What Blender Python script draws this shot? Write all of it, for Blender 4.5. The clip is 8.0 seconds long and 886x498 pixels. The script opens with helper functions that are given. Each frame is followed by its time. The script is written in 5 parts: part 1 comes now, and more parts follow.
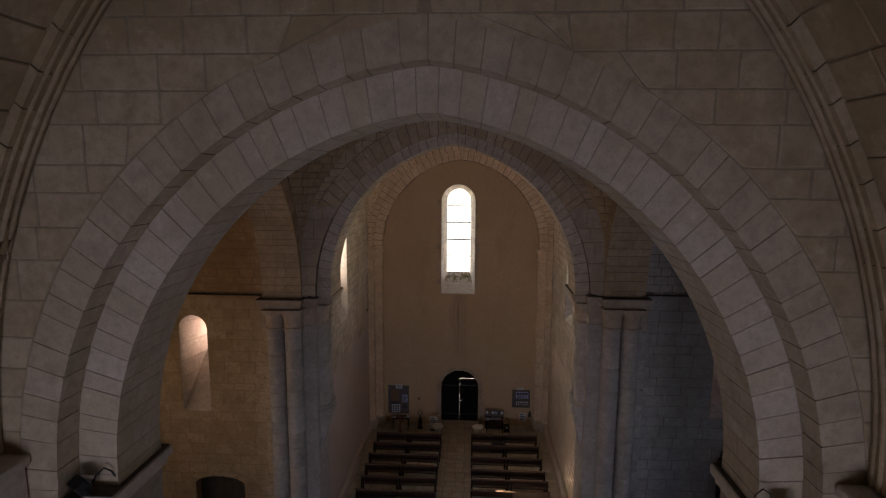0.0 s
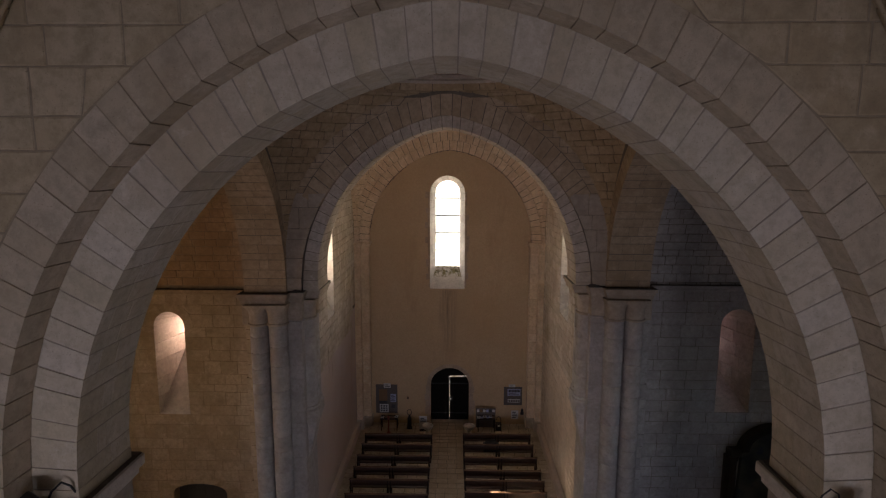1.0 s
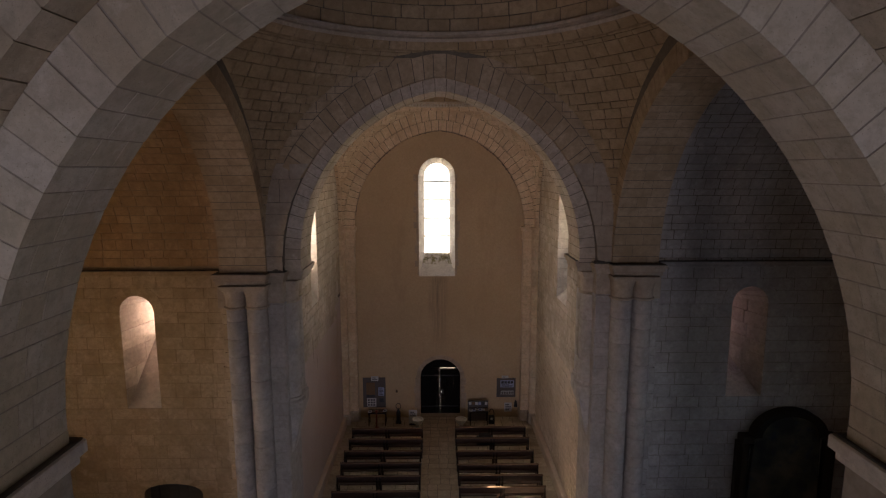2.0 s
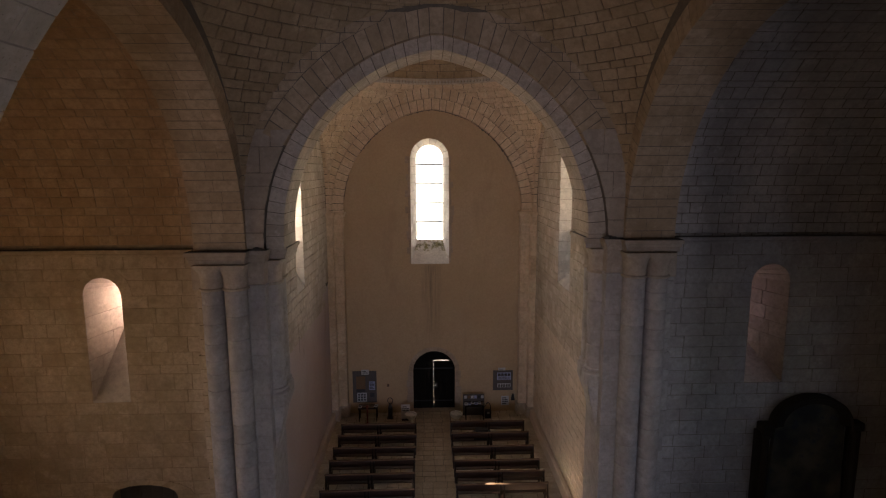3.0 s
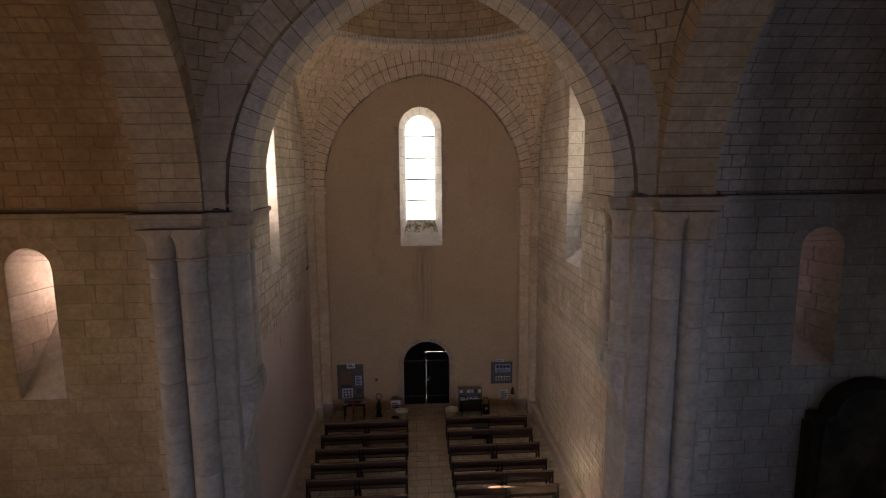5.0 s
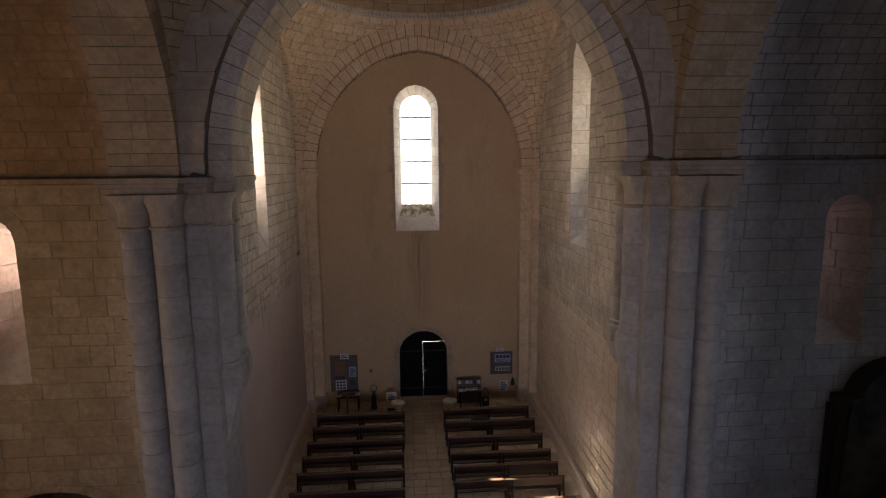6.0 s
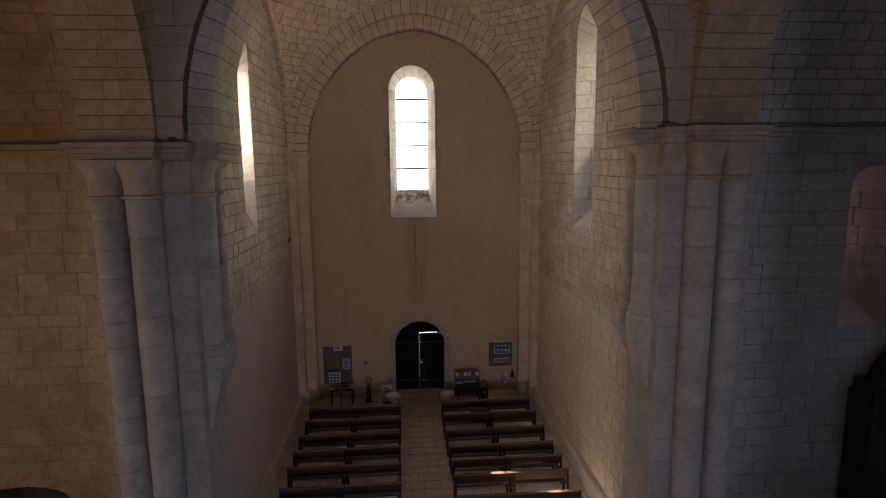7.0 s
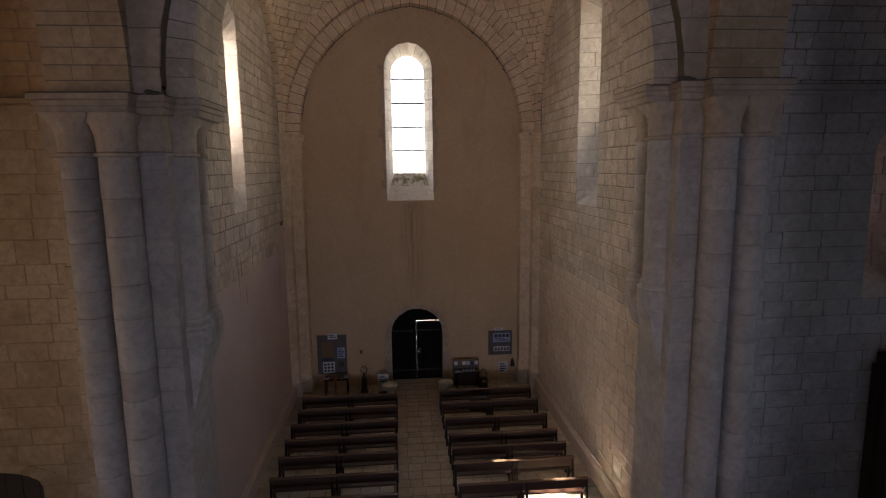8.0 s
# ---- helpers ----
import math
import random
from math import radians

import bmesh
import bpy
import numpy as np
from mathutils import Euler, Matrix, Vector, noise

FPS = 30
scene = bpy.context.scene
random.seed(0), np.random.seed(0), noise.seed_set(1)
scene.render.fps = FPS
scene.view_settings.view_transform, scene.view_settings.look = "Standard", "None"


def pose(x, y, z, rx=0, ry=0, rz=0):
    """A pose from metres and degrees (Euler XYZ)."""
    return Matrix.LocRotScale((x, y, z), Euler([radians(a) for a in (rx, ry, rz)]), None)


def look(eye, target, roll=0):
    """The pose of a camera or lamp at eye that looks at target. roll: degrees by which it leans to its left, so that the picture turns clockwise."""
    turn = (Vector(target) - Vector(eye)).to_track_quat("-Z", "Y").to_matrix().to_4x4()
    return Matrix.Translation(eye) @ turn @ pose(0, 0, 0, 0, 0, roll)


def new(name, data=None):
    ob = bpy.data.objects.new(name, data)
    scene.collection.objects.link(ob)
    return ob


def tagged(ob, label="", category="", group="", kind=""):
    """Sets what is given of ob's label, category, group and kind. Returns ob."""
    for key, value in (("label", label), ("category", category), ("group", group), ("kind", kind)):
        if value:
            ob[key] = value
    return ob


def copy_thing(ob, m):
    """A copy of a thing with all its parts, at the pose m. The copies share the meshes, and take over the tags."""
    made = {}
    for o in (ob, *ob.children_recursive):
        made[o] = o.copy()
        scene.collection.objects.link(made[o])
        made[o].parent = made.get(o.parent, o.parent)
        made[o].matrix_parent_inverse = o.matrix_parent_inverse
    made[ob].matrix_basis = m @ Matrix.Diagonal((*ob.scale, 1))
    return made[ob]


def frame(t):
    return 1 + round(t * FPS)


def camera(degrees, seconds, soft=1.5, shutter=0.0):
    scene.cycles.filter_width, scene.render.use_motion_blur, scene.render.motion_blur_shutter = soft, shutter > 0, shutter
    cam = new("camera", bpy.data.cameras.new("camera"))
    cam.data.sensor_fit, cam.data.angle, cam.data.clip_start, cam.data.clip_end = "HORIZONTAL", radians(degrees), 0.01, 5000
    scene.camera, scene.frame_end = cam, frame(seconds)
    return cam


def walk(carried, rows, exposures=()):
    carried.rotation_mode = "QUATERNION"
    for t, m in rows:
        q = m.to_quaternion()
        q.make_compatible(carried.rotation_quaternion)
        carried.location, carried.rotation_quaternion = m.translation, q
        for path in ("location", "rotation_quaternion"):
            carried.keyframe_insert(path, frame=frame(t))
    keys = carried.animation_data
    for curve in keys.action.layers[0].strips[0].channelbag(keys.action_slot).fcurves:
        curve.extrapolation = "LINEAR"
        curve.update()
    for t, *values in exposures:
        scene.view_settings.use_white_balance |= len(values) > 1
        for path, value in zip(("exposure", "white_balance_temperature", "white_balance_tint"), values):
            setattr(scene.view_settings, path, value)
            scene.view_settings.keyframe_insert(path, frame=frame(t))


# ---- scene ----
cam = camera(78.5, 8.0, soft=1.2)
PATH = [
    (0, (0.669, 0.757, 12.905), (0.556, 2.733, 12.618), 0.3),
    (0.5, (0.447, 1.1, 12.71), (0.37, 3.078, 12.424), 0.2),
    (1, (0.255, 1.55, 12.496), (0.212, 3.529, 12.208), 0.1),
    (1.5, (0.094, 2.055, 12.172), (0.081, 4.034, 11.883), -0.0),
    (2, (-0.038, 2.586, 11.709), (-0.02, 4.564, 11.419), -0.1),
    (3.5, (-0.306, 4.217, 10.695), (-0.232, 6.194, 10.4), -0.3),
    (4, (-0.357, 4.705, 10.448), (-0.27, 6.681, 10.152), -0.4),
    (4.5, (-0.418, 5.209, 10.222), (-0.317, 7.184, 9.926), -0.4),
    (6, (-0.51, 6.437, 9.227), (-0.378, 8.41, 8.93), -0.6),
    (6.5, (-0.54, 6.78, 8.953), (-0.398, 8.753, 8.655), -0.6),
    (7, (-0.556, 7.101, 8.661), (-0.405, 9.073, 8.362), -0.6),
    (7.5, (-0.568, 7.395, 8.323), (-0.41, 9.366, 8.025), -0.6),
    (8, (-0.585, 7.667, 7.991), (-0.419, 9.638, 7.694), -0.7),
]
walk(cam, [(t, look(eye, target, roll)) for t, eye, target, roll in PATH], exposures=[(0.0, 2.93, 6500, 10), (0.5, 3.09, 6580, 10), (1.0, 3.18, 6640, 10), (2.0, 3.25, 6660, 10), (3.5, 3.34, 6540, 10), (4.5, 3.34, 6440, 10), (6.0, 3.32, 6250, 10), (8.0, 3.31, 6170, 10)])

# ---------- light ----------
world = bpy.data.worlds.new("sky")
scene.world = world
world.use_nodes = True
wn = world.node_tree.nodes
sky = wn.new("ShaderNodeTexSky")
sky.sky_type = "NISHITA"
sky.sun_disc = False
SUN_DIR = Vector((8.9, -2.27, -10.22)).normalized()
sky.sun_elevation = math.asin(-SUN_DIR.z)
sky.sun_rotation = math.atan2(-SUN_DIR.x, -SUN_DIR.y)
wn["Background"].inputs["Strength"].default_value = 0.08
world.node_tree.links.new(sky.outputs[0], wn["Background"].inputs["Color"])
sun_data = bpy.data.lights.new("sun", "SUN")
sun_data.energy, sun_data.angle, sun_data.color = 4.2, radians(0.5), (1.0, 0.86, 0.68)
sun = new("sun", sun_data)
sun.matrix_world = look((-40, 30, 60), Vector((-40, 30, 60)) + SUN_DIR)


def daylight(name, place, target, w, h, power, colour, spread=180):
    """Sky light that falls through one window."""
    d = bpy.data.lights.new(name, "AREA")
    d.shape, d.size, d.size_y, d.energy, d.color = "RECTANGLE", w, h, power, colour
    d.spread = radians(spread)
    ob = new(name, d)
    ob.matrix_world = look(place, target)
    return ob


daylight("daylight_west", (-0.09, 28.25, 9.8), (-0.09, 20, 9.8), 1.3, 4.4, 7.4, (1.0, 0.90, 0.76))
daylight("daylight_nave_south", (-5.30, 21.47, 9.95), (4.4, 22.8, 8.2), 0.95, 2.9, 8.6, (1.0, 0.85, 0.73), 132)
daylight("daylight_nave_north", (5.66, 21.72, 10.2), (0, 21.9, 13.2), 1.0, 4.4, 6.6, (1.0, 0.83, 0.64), 115)
daylight("daylight_transept_south", (-8.05, 18.2, 7.5), (-8.05, 14, 6.4), 0.36, 1.4, 6.0, (1.0, 0.68, 0.57))
daylight("daylight_transept_north", (8.32, 18.3, 7.5), (8.32, 12, 7.3), 0.4, 1.6, 0.32, (0.92, 0.58, 0.84))
daylight("daylight_south_end", (-14.2, 11.8, 7.0), (-8.0, 16.6, 7.0), 1.4, 3.4, 11.0, (1.0, 0.65, 0.36), 130)
daylight("daylight_north_end", (14.2, 11.8, 6.0), (3.0, 15.5, 4.5), 1.4, 3.0, 3.4, (0.46, 0.68, 1.04), 130)
daylight("daylight_apse", (0.1, -7.2, 5.4), (0.1, 14, 5.0), 1.4, 3.6, 20, (0.885, 0.868, 1.13), 122)
daylight("daylight_apse_south", (-3.2, -7.2, 5.4), (0.8, 14, 5.0), 1.2, 3.4, 13.5, (0.885, 0.868, 1.13), 122)
daylight("daylight_apse_north", (3.4, -7.2, 5.4), (0, 14, 5.0), 1.2, 3.4, 9.0, (0.885, 0.868, 1.13), 122)


# ---------- materials ----------
def nodes_of(name):
    m = bpy.data.materials.new(name)
    m.use_nodes = True
    nt = m.node_tree
    return m, nt, nt.nodes["Principled BSDF"]


def noise_at(nt, scale, detail=6, rough=0.6, stretch=None):
    n = nt.nodes.new("ShaderNodeTexNoise")
    n.inputs["Scale"].default_value, n.inputs["Detail"].default_value, n.inputs["Roughness"].default_value = scale, detail, rough
    geo = nt.nodes.new("ShaderNodeNewGeometry")
    if stretch:
        mp = nt.nodes.new("ShaderNodeMapping")
        mp.inputs["Scale"].default_value = stretch
        nt.links.new(geo.outputs["Position"], mp.inputs["Vector"])
        nt.links.new(mp.outputs[0], n.inputs["Vector"])
    else:
        nt.links.new(geo.outputs["Position"], n.inputs["Vector"])
    return n.outputs["Fac"]


def mixed(nt, fac, a, b, mode="MIX"):
    n = nt.nodes.new("ShaderNodeMix")
    n.data_type, n.blend_type = "RGBA", mode
    for sock, val in ((n.inputs["Factor"], fac), (n.inputs[6], a), (n.inputs[7], b)):
        if isinstance(val, (int, float)):
            sock.default_value = val
        elif isinstance(val, tuple):
            sock.default_value = (*val, 1)
        else:
            nt.links.new(val, sock)
    return n.outputs[2]


def ramp(nt, fac, lo, hi):
    n = nt.nodes.new("ShaderNodeMapRange")
    n.inputs["From Min"].default_value, n.inputs["From Max"].default_value = lo, hi
    nt.links.new(fac, n.inputs["Value"])
    return n.outputs["Result"]


def piece_random(nt):
    a = nt.nodes.new("ShaderNodeObjectInfo").outputs["Random"]
    b = nt.nodes.new("ShaderNodeNewGeometry").outputs["Random Per Island"]
    s = nt.nodes.new("ShaderNodeMath")
    s.operation = "ADD"
    nt.links.new(a, s.inputs[0]), nt.links.new(b, s.inputs[1])
    f = nt.nodes.new("ShaderNodeMath")
    f.operation = "FRACT"
    nt.links.new(s.outputs[0], f.inputs[0])
    return f.outputs[0]


def bumped(nt, bsdf, heights, dist=0.01, strength=0.5):
    b = nt.nodes.new("ShaderNodeBump")
    b.inputs["Distance"].default_value, b.inputs["Strength"].default_value = dist, strength
    nt.links.new(heights, b.inputs["Height"])
    nt.links.new(b.outputs[0], bsdf.inputs["Normal"])


def stone(name, light, mid, stain, spread=1.0, bump=0.012):
    m, nt, b = nodes_of(name)
    r = piece_random(nt)
    c = mixed(nt, ramp(nt, r, 0.5 - 0.5 / spread, 0.5 + 0.5 / spread), light, mid)
    big = noise_at(nt, 0.55, 7, 0.62)
    c = mixed(nt, ramp(nt, big, 0.47, 0.78), c, stain)
    mottle = noise_at(nt, 2.6, 9, 0.7)
    c = mixed(nt, ramp(nt, mottle, 0.52, 0.74), c, tuple(v * 0.74 for v in mid))
    c = mixed(nt, ramp(nt, mottle, 0.46, 0.30), c, tuple(min(0.8, v * 1.10) for v in light))
    fine = noise_at(nt, 9.0, 8, 0.7)
    c = mixed(nt, ramp(nt, fine, 0.44, 0.85), c, tuple(v * 0.66 for v in mid))
    pits = noise_at(nt, 60, 3, 0.5)
    c = mixed(nt, ramp(nt, pits, 0.63, 0.75), c, tuple(v * 0.55 for v in mid))
    nt.links.new(c, b.inputs["Base Color"])
    b.inputs["Roughness"].default_value = 0.92
    b.inputs["Specular IOR Level"].default_value = 0.15
    bumped(nt, b, noise_at(nt, 22, 9, 0.75), bump, 0.6)
    return m


def plain(name, colour, rough=0.6, metal=0.0, vary=0.25, scale=14.0, bump=0.0):
    m, nt, b = nodes_of(name)
    c = mixed(nt, ramp(nt, noise_at(nt, scale, 6, 0.65), 0.35, 0.75), colour, tuple(v * (1 - vary) for v in colour))
    nt.links.new(c, b.inputs["Base Color"])
    b.inputs["Roughness"].default_value, b.inputs["Metallic"].default_value = rough, metal
    if bump:
        bumped(nt, b, noise_at(nt, scale * 3, 6, 0.6), bump, 0.5)
    return m


def wood(name, dark, light, rough=0.4, gloss=0.5):
    m, nt, b = nodes_of(name)
    grain = noise_at(nt, 5.0, 8, 0.7, (1.2, 14, 14))
    c = mixed(nt, ramp(nt, grain, 0.3, 0.75), dark, light)
    nt.links.new(c, b.inputs["Base Color"])
    b.inputs["Roughness"].default_value = rough
    b.inputs["Specular IOR Level"].default_value = gloss
    bumped(nt, b, grain, 0.004, 0.5)
    return m


def plaster_mat(name, base, warm, damp, streak=None):
    m, nt, b = nodes_of(name)
    c = mixed(nt, ramp(nt, noise_at(nt, 0.35, 8, 0.65), 0.35, 0.7), base, warm)
    c = mixed(nt, ramp(nt, noise_at(nt, 0.8, 8, 0.7, (1.6, 1.6, 0.35)), 0.55, 0.85), c, damp)
    c = mixed(nt, ramp(nt, noise_at(nt, 14, 8, 0.7), 0.4, 0.9), c, tuple(v * 0.82 for v in warm))
    if streak:
        # rain water stain under the window sill
        sep = nt.nodes.new("ShaderNodeSeparateXYZ")
        nt.links.new(nt.nodes.new("ShaderNodeNewGeometry").outputs["Position"], sep.inputs[0])

        def calc(op, a, v):
            n = nt.nodes.new("ShaderNodeMath")
            n.operation = op
            n.use_clamp = op == "SMOOTH_MIN"
            for k, x in enumerate((a, v)):
                if isinstance(x, (int, float)):
                    n.inputs[k].default_value = x
                else:
                    nt.links.new(x, n.inputs[k])
            return n.outputs[0]

        side = ramp(nt, calc("ABSOLUTE", calc("ADD", sep.outputs["X"], 0.05), 0), 0.55, 0.1)
        low = ramp(nt, sep.outputs["Z"], 2.6, 6.0)
        under = ramp(nt, sep.outputs["Z"], 6.9, 6.7)
        drip = ramp(nt, noise_at(nt, 1.0, 6, 0.7, (9, 9, 0.4)), 0.40, 0.68)
        m_ = calc("MULTIPLY", calc("MULTIPLY", side, low), calc("MULTIPLY", under, drip))
        c = mixed(nt, m_, c, streak)
    nt.links.new(c, b.inputs["Base Color"])
    b.inputs["Roughness"].default_value = 0.95
    b.inputs["Specular IOR Level"].default_value = 0.1
    bumped(nt, b, noise_at(nt, 12, 9, 0.7), 0.01, 0.5)
    return m


def mossy(name, base, moss, dirt):
    m, nt, b = nodes_of(name)
    c = mixed(nt, ramp(nt, noise_at(nt, 12, 8, 0.7), 0.35, 0.8), base, tuple(v * 0.7 for v in base))
    c = mixed(nt, ramp(nt, noise_at(nt, 3.5, 9, 0.72), 0.44, 0.56), c, moss)
    c = mixed(nt, ramp(nt, noise_at(nt, 6.0, 9, 0.75, (1.0, 1.0, 0.4)), 0.52, 0.66), c, dirt)
    nt.links.new(c, b.inputs["Base Color"])
    b.inputs["Roughness"].default_value = 0.95
    bumped(nt, b, noise_at(nt, 25, 9, 0.75), 0.02, 0.7)
    return m


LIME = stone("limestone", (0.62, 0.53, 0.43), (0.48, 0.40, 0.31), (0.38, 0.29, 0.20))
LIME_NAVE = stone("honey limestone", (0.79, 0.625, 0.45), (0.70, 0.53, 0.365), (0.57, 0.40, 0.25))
LIME_PIER = stone("smooth limestone", (0.505, 0.462, 0.43), (0.44, 0.40, 0.368), (0.355, 0.308, 0.268))
LIME_WARM = stone("brownish limestone", (0.545, 0.42, 0.285), (0.445, 0.335, 0.215), (0.345, 0.24, 0.14))
# Brown stone, darkened so that the dimness under the domes is in its colour.
LIME_CROSS = stone("dimmed brown limestone", (0.50, 0.375, 0.235), (0.41, 0.30, 0.175), (0.31, 0.215, 0.115))
LIME_NORTH = stone("dark grey limestone", (0.46, 0.43, 0.405), (0.39, 0.36, 0.335), (0.30, 0.265, 0.23))
LIME_COOL = stone("grey limestone", (0.51, 0.475, 0.44), (0.43, 0.395, 0.36), (0.34, 0.295, 0.25))
# Worn stone, paled further: the floor's bounced glow is put into the colour.
LIME_WORN = stone("worn bounce lit limestone", (0.69, 0.575, 0.455), (0.62, 0.505, 0.39), (0.50, 0.375, 0.265))
LIME_PALE = stone("pale limestone", (0.67, 0.62, 0.55), (0.57, 0.51, 0.44), (0.45, 0.38, 0.30))
LIME_OCHRE = stone("ochre limestone", (0.59, 0.47, 0.335), (0.47, 0.365, 0.245), (0.37, 0.265, 0.155))
LIME_RUST = stone("rusty limestone", (0.56, 0.39, 0.235), (0.45, 0.30, 0.17), (0.34, 0.21, 0.11))
LIME_SPRING = stone("springing limestone", (0.50, 0.42, 0.335), (0.45, 0.37, 0.285), (0.37, 0.285, 0.20))
# Stained, and browned further: the warm light up high is in the colour.
LIME_CHOIR = stone("stained warm lit choir limestone", (0.535, 0.445, 0.305), (0.46, 0.37, 0.235), (0.33, 0.24, 0.125))
LIME_ORDER = stone("weathered warm lit arch limestone", (0.555, 0.475, 0.36), (0.48, 0.40, 0.285), (0.36, 0.275, 0.17))
LIME_ARCH = stone("dressed arch limestone", (0.59, 0.53, 0.43), (0.53, 0.455, 0.325), (0.41, 0.32, 0.225))
MORTAR_CHOIR = plain("weathered lime joint", (0.35, 0.285, 0.195), 0.95, 0, 0.35, 8)
MORTAR_OCHRE = plain("ochre lime joint", (0.40, 0.305, 0.20), 0.95, 0, 0.35, 8)
MORTAR = plain("dark lime mortar", (0.165, 0.135, 0.10), 0.95, 0, 0.35, 8)
MORTAR_MID = plain("grey lime mortar", (0.20, 0.165, 0.125), 0.95, 0, 0.35, 8)
MORTAR_PALE = plain("lime mortar", (0.37, 0.315, 0.25), 0.95, 0, 0.35, 8)
DUST = plain("grey dust", (0.14, 0.12, 0.10), 0.95, 0, 0.5, 6, 0.01)
SOOT_SHADE = plain("soot and crack shade", (0.15, 0.13, 0.11), 0.95, 0, 0.5, 5, 0.01)
PLASTER = plaster_mat("ochre lime plaster", (0.57, 0.415, 0.265), (0.50, 0.355, 0.215), (0.40, 0.285, 0.18), (0.20, 0.155, 0.115))
PLASTER_PALE = plaster_mat("pale worn plaster", (0.58, 0.48, 0.40), (0.52, 0.40, 0.31), (0.40, 0.29, 0.22))
PLASTER_PINK = plaster_mat("pinkish worn plaster", (0.59, 0.49, 0.44), (0.51, 0.40, 0.345), (0.37, 0.275, 0.22))
FLAG = stone("floor flagstone", (0.44, 0.345, 0.255), (0.34, 0.265, 0.19), (0.25, 0.19, 0.13))
FLAG_DARK = stone("grey paving", (0.56, 0.475, 0.37), (0.46, 0.385, 0.295), (0.22, 0.175, 0.12))
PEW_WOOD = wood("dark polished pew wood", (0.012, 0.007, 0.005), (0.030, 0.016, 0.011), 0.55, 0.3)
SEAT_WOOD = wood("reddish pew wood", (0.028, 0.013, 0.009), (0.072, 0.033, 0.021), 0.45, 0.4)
# Rails paler than the backrests: the sun's glint is put into the colour.
RAIL_WOOD = wood("polished glint pale rail wood", (0.09, 0.052, 0.034), (0.19, 0.125, 0.085), 0.26)
DOOR_WOOD = wood("blackened oak", (0.007, 0.006, 0.005), (0.014, 0.0115, 0.009), 0.9, 0.12)
ALTAR_WOOD = wood("dark carved wood", (0.018, 0.014, 0.011), (0.036, 0.028, 0.02), 0.85, 0.15)
IRON = plain("dark iron", (0.03, 0.03, 0.032), 0.5, 0.7)
MOSS = mossy("mossy stone", (0.62, 0.56, 0.48), (0.20, 0.17, 0.07), (0.07, 0.06, 0.03))
WHITE = plain("white enamel", (0.75, 0.74, 0.70), 0.5)
PAPER = plain("white paper", (0.56, 0.56, 0.57), 0.7, 0, 0.08)
BLUEPAPER = plain("pale blue paper", (0.36, 0.40, 0.62), 0.7, 0, 0.1)
BOARD = plain("grey display board", (0.115, 0.098, 0.09), 0.7, 0, 0.2)
CORK = plain("brown cork board", (0.22, 0.13, 0.07), 0.9, 0, 0.3, 40)
INK = plain("dark ink", (0.05, 0.05, 0.06), 0.7)
RUBBER = plain("black rubber", (0.012, 0.012, 0.013), 0.55)
SHADEBLK = plain("dark canvas", (0.02, 0.018, 0.016), 0.8, 0, 0.4, 3)
CLAY = plain("roof tile", (0.35, 0.17, 0.10), 0.9)
GLASS, _, gb = nodes_of("window glass")
gb.inputs["Base Color"].default_value = (1, 1, 1, 1)
gb.inputs["Roughness"].default_value = 0.25
gb.inputs["Transmission Weight"].default_value = 1.0
gb.inputs["IOR"].default_value = 1.08


# ---------- mesh helpers ----------
def part(name, bm, material, parent=None, label=""):
    me = bpy.data.meshes.new(name)
    bm.to_mesh(me)
    bm.free()
    me.materials.append(material)
    ob = new(name, me)
    if parent:
        ob.parent = parent
    if label:
        ob["label"] = label
    return ob


def raw(name, verts, faces, material, parent=None):
    me = bpy.data.meshes.new(name)
    me.from_pydata(verts, [], faces)
    me.materials.append(material)
    ob = new(name, me)
    if parent:
        ob.parent = parent
    return ob


def smooth(ob, angle=40):
    for p in ob.data.polygons:
        p.use_smooth = True
    ob.data.set_sharp_from_angle(angle=radians(angle))
    return ob


def empty(name, at=(0, 0, 0)):
    ob = new(name)
    ob.location = at
    return ob


def add_box(bm, lo, hi, bevel=0.0):
    r = bmesh.ops.create_cube(bm, size=1.0, matrix=Matrix.LocRotScale(
        ((lo[0] + hi[0]) / 2, (lo[1] + hi[1]) / 2, (lo[2] + hi[2]) / 2), None,
        (abs(hi[0] - lo[0]), abs(hi[1] - lo[1]), abs(hi[2] - lo[2]))))
    if bevel:
        es = {e for v in r["verts"] for e in v.link_edges}
        bmesh.ops.bevel(bm, geom=list(es), offset=bevel, segments=1, affect="EDGES", profile=0.5)


def box(lo, hi, bevel=0.0):
    bm = bmesh.new()
    add_box(bm, lo, hi, bevel)
    return bm


def lathe(rings, seg=24, at=(0, 0)):
    """A turned solid from (radius, height) pairs."""
    bm = bmesh.new()
    loops = []
    for r, z in rings:
        loops.append([bm.verts.new((at[0] + r * math.cos(2 * math.pi * i / seg), at[1] + r * math.sin(2 * math.pi * i / seg), z)) for i in range(seg)])
    for a, b in zip(loops, loops[1:]):
        for i in range(seg):
            bm.faces.new((a[i], a[(i + 1) % seg], b[(i + 1) % seg], b[i]))
    bm.faces.new(loops[0][::-1]), bm.faces.new(loops[-1])
    return bm


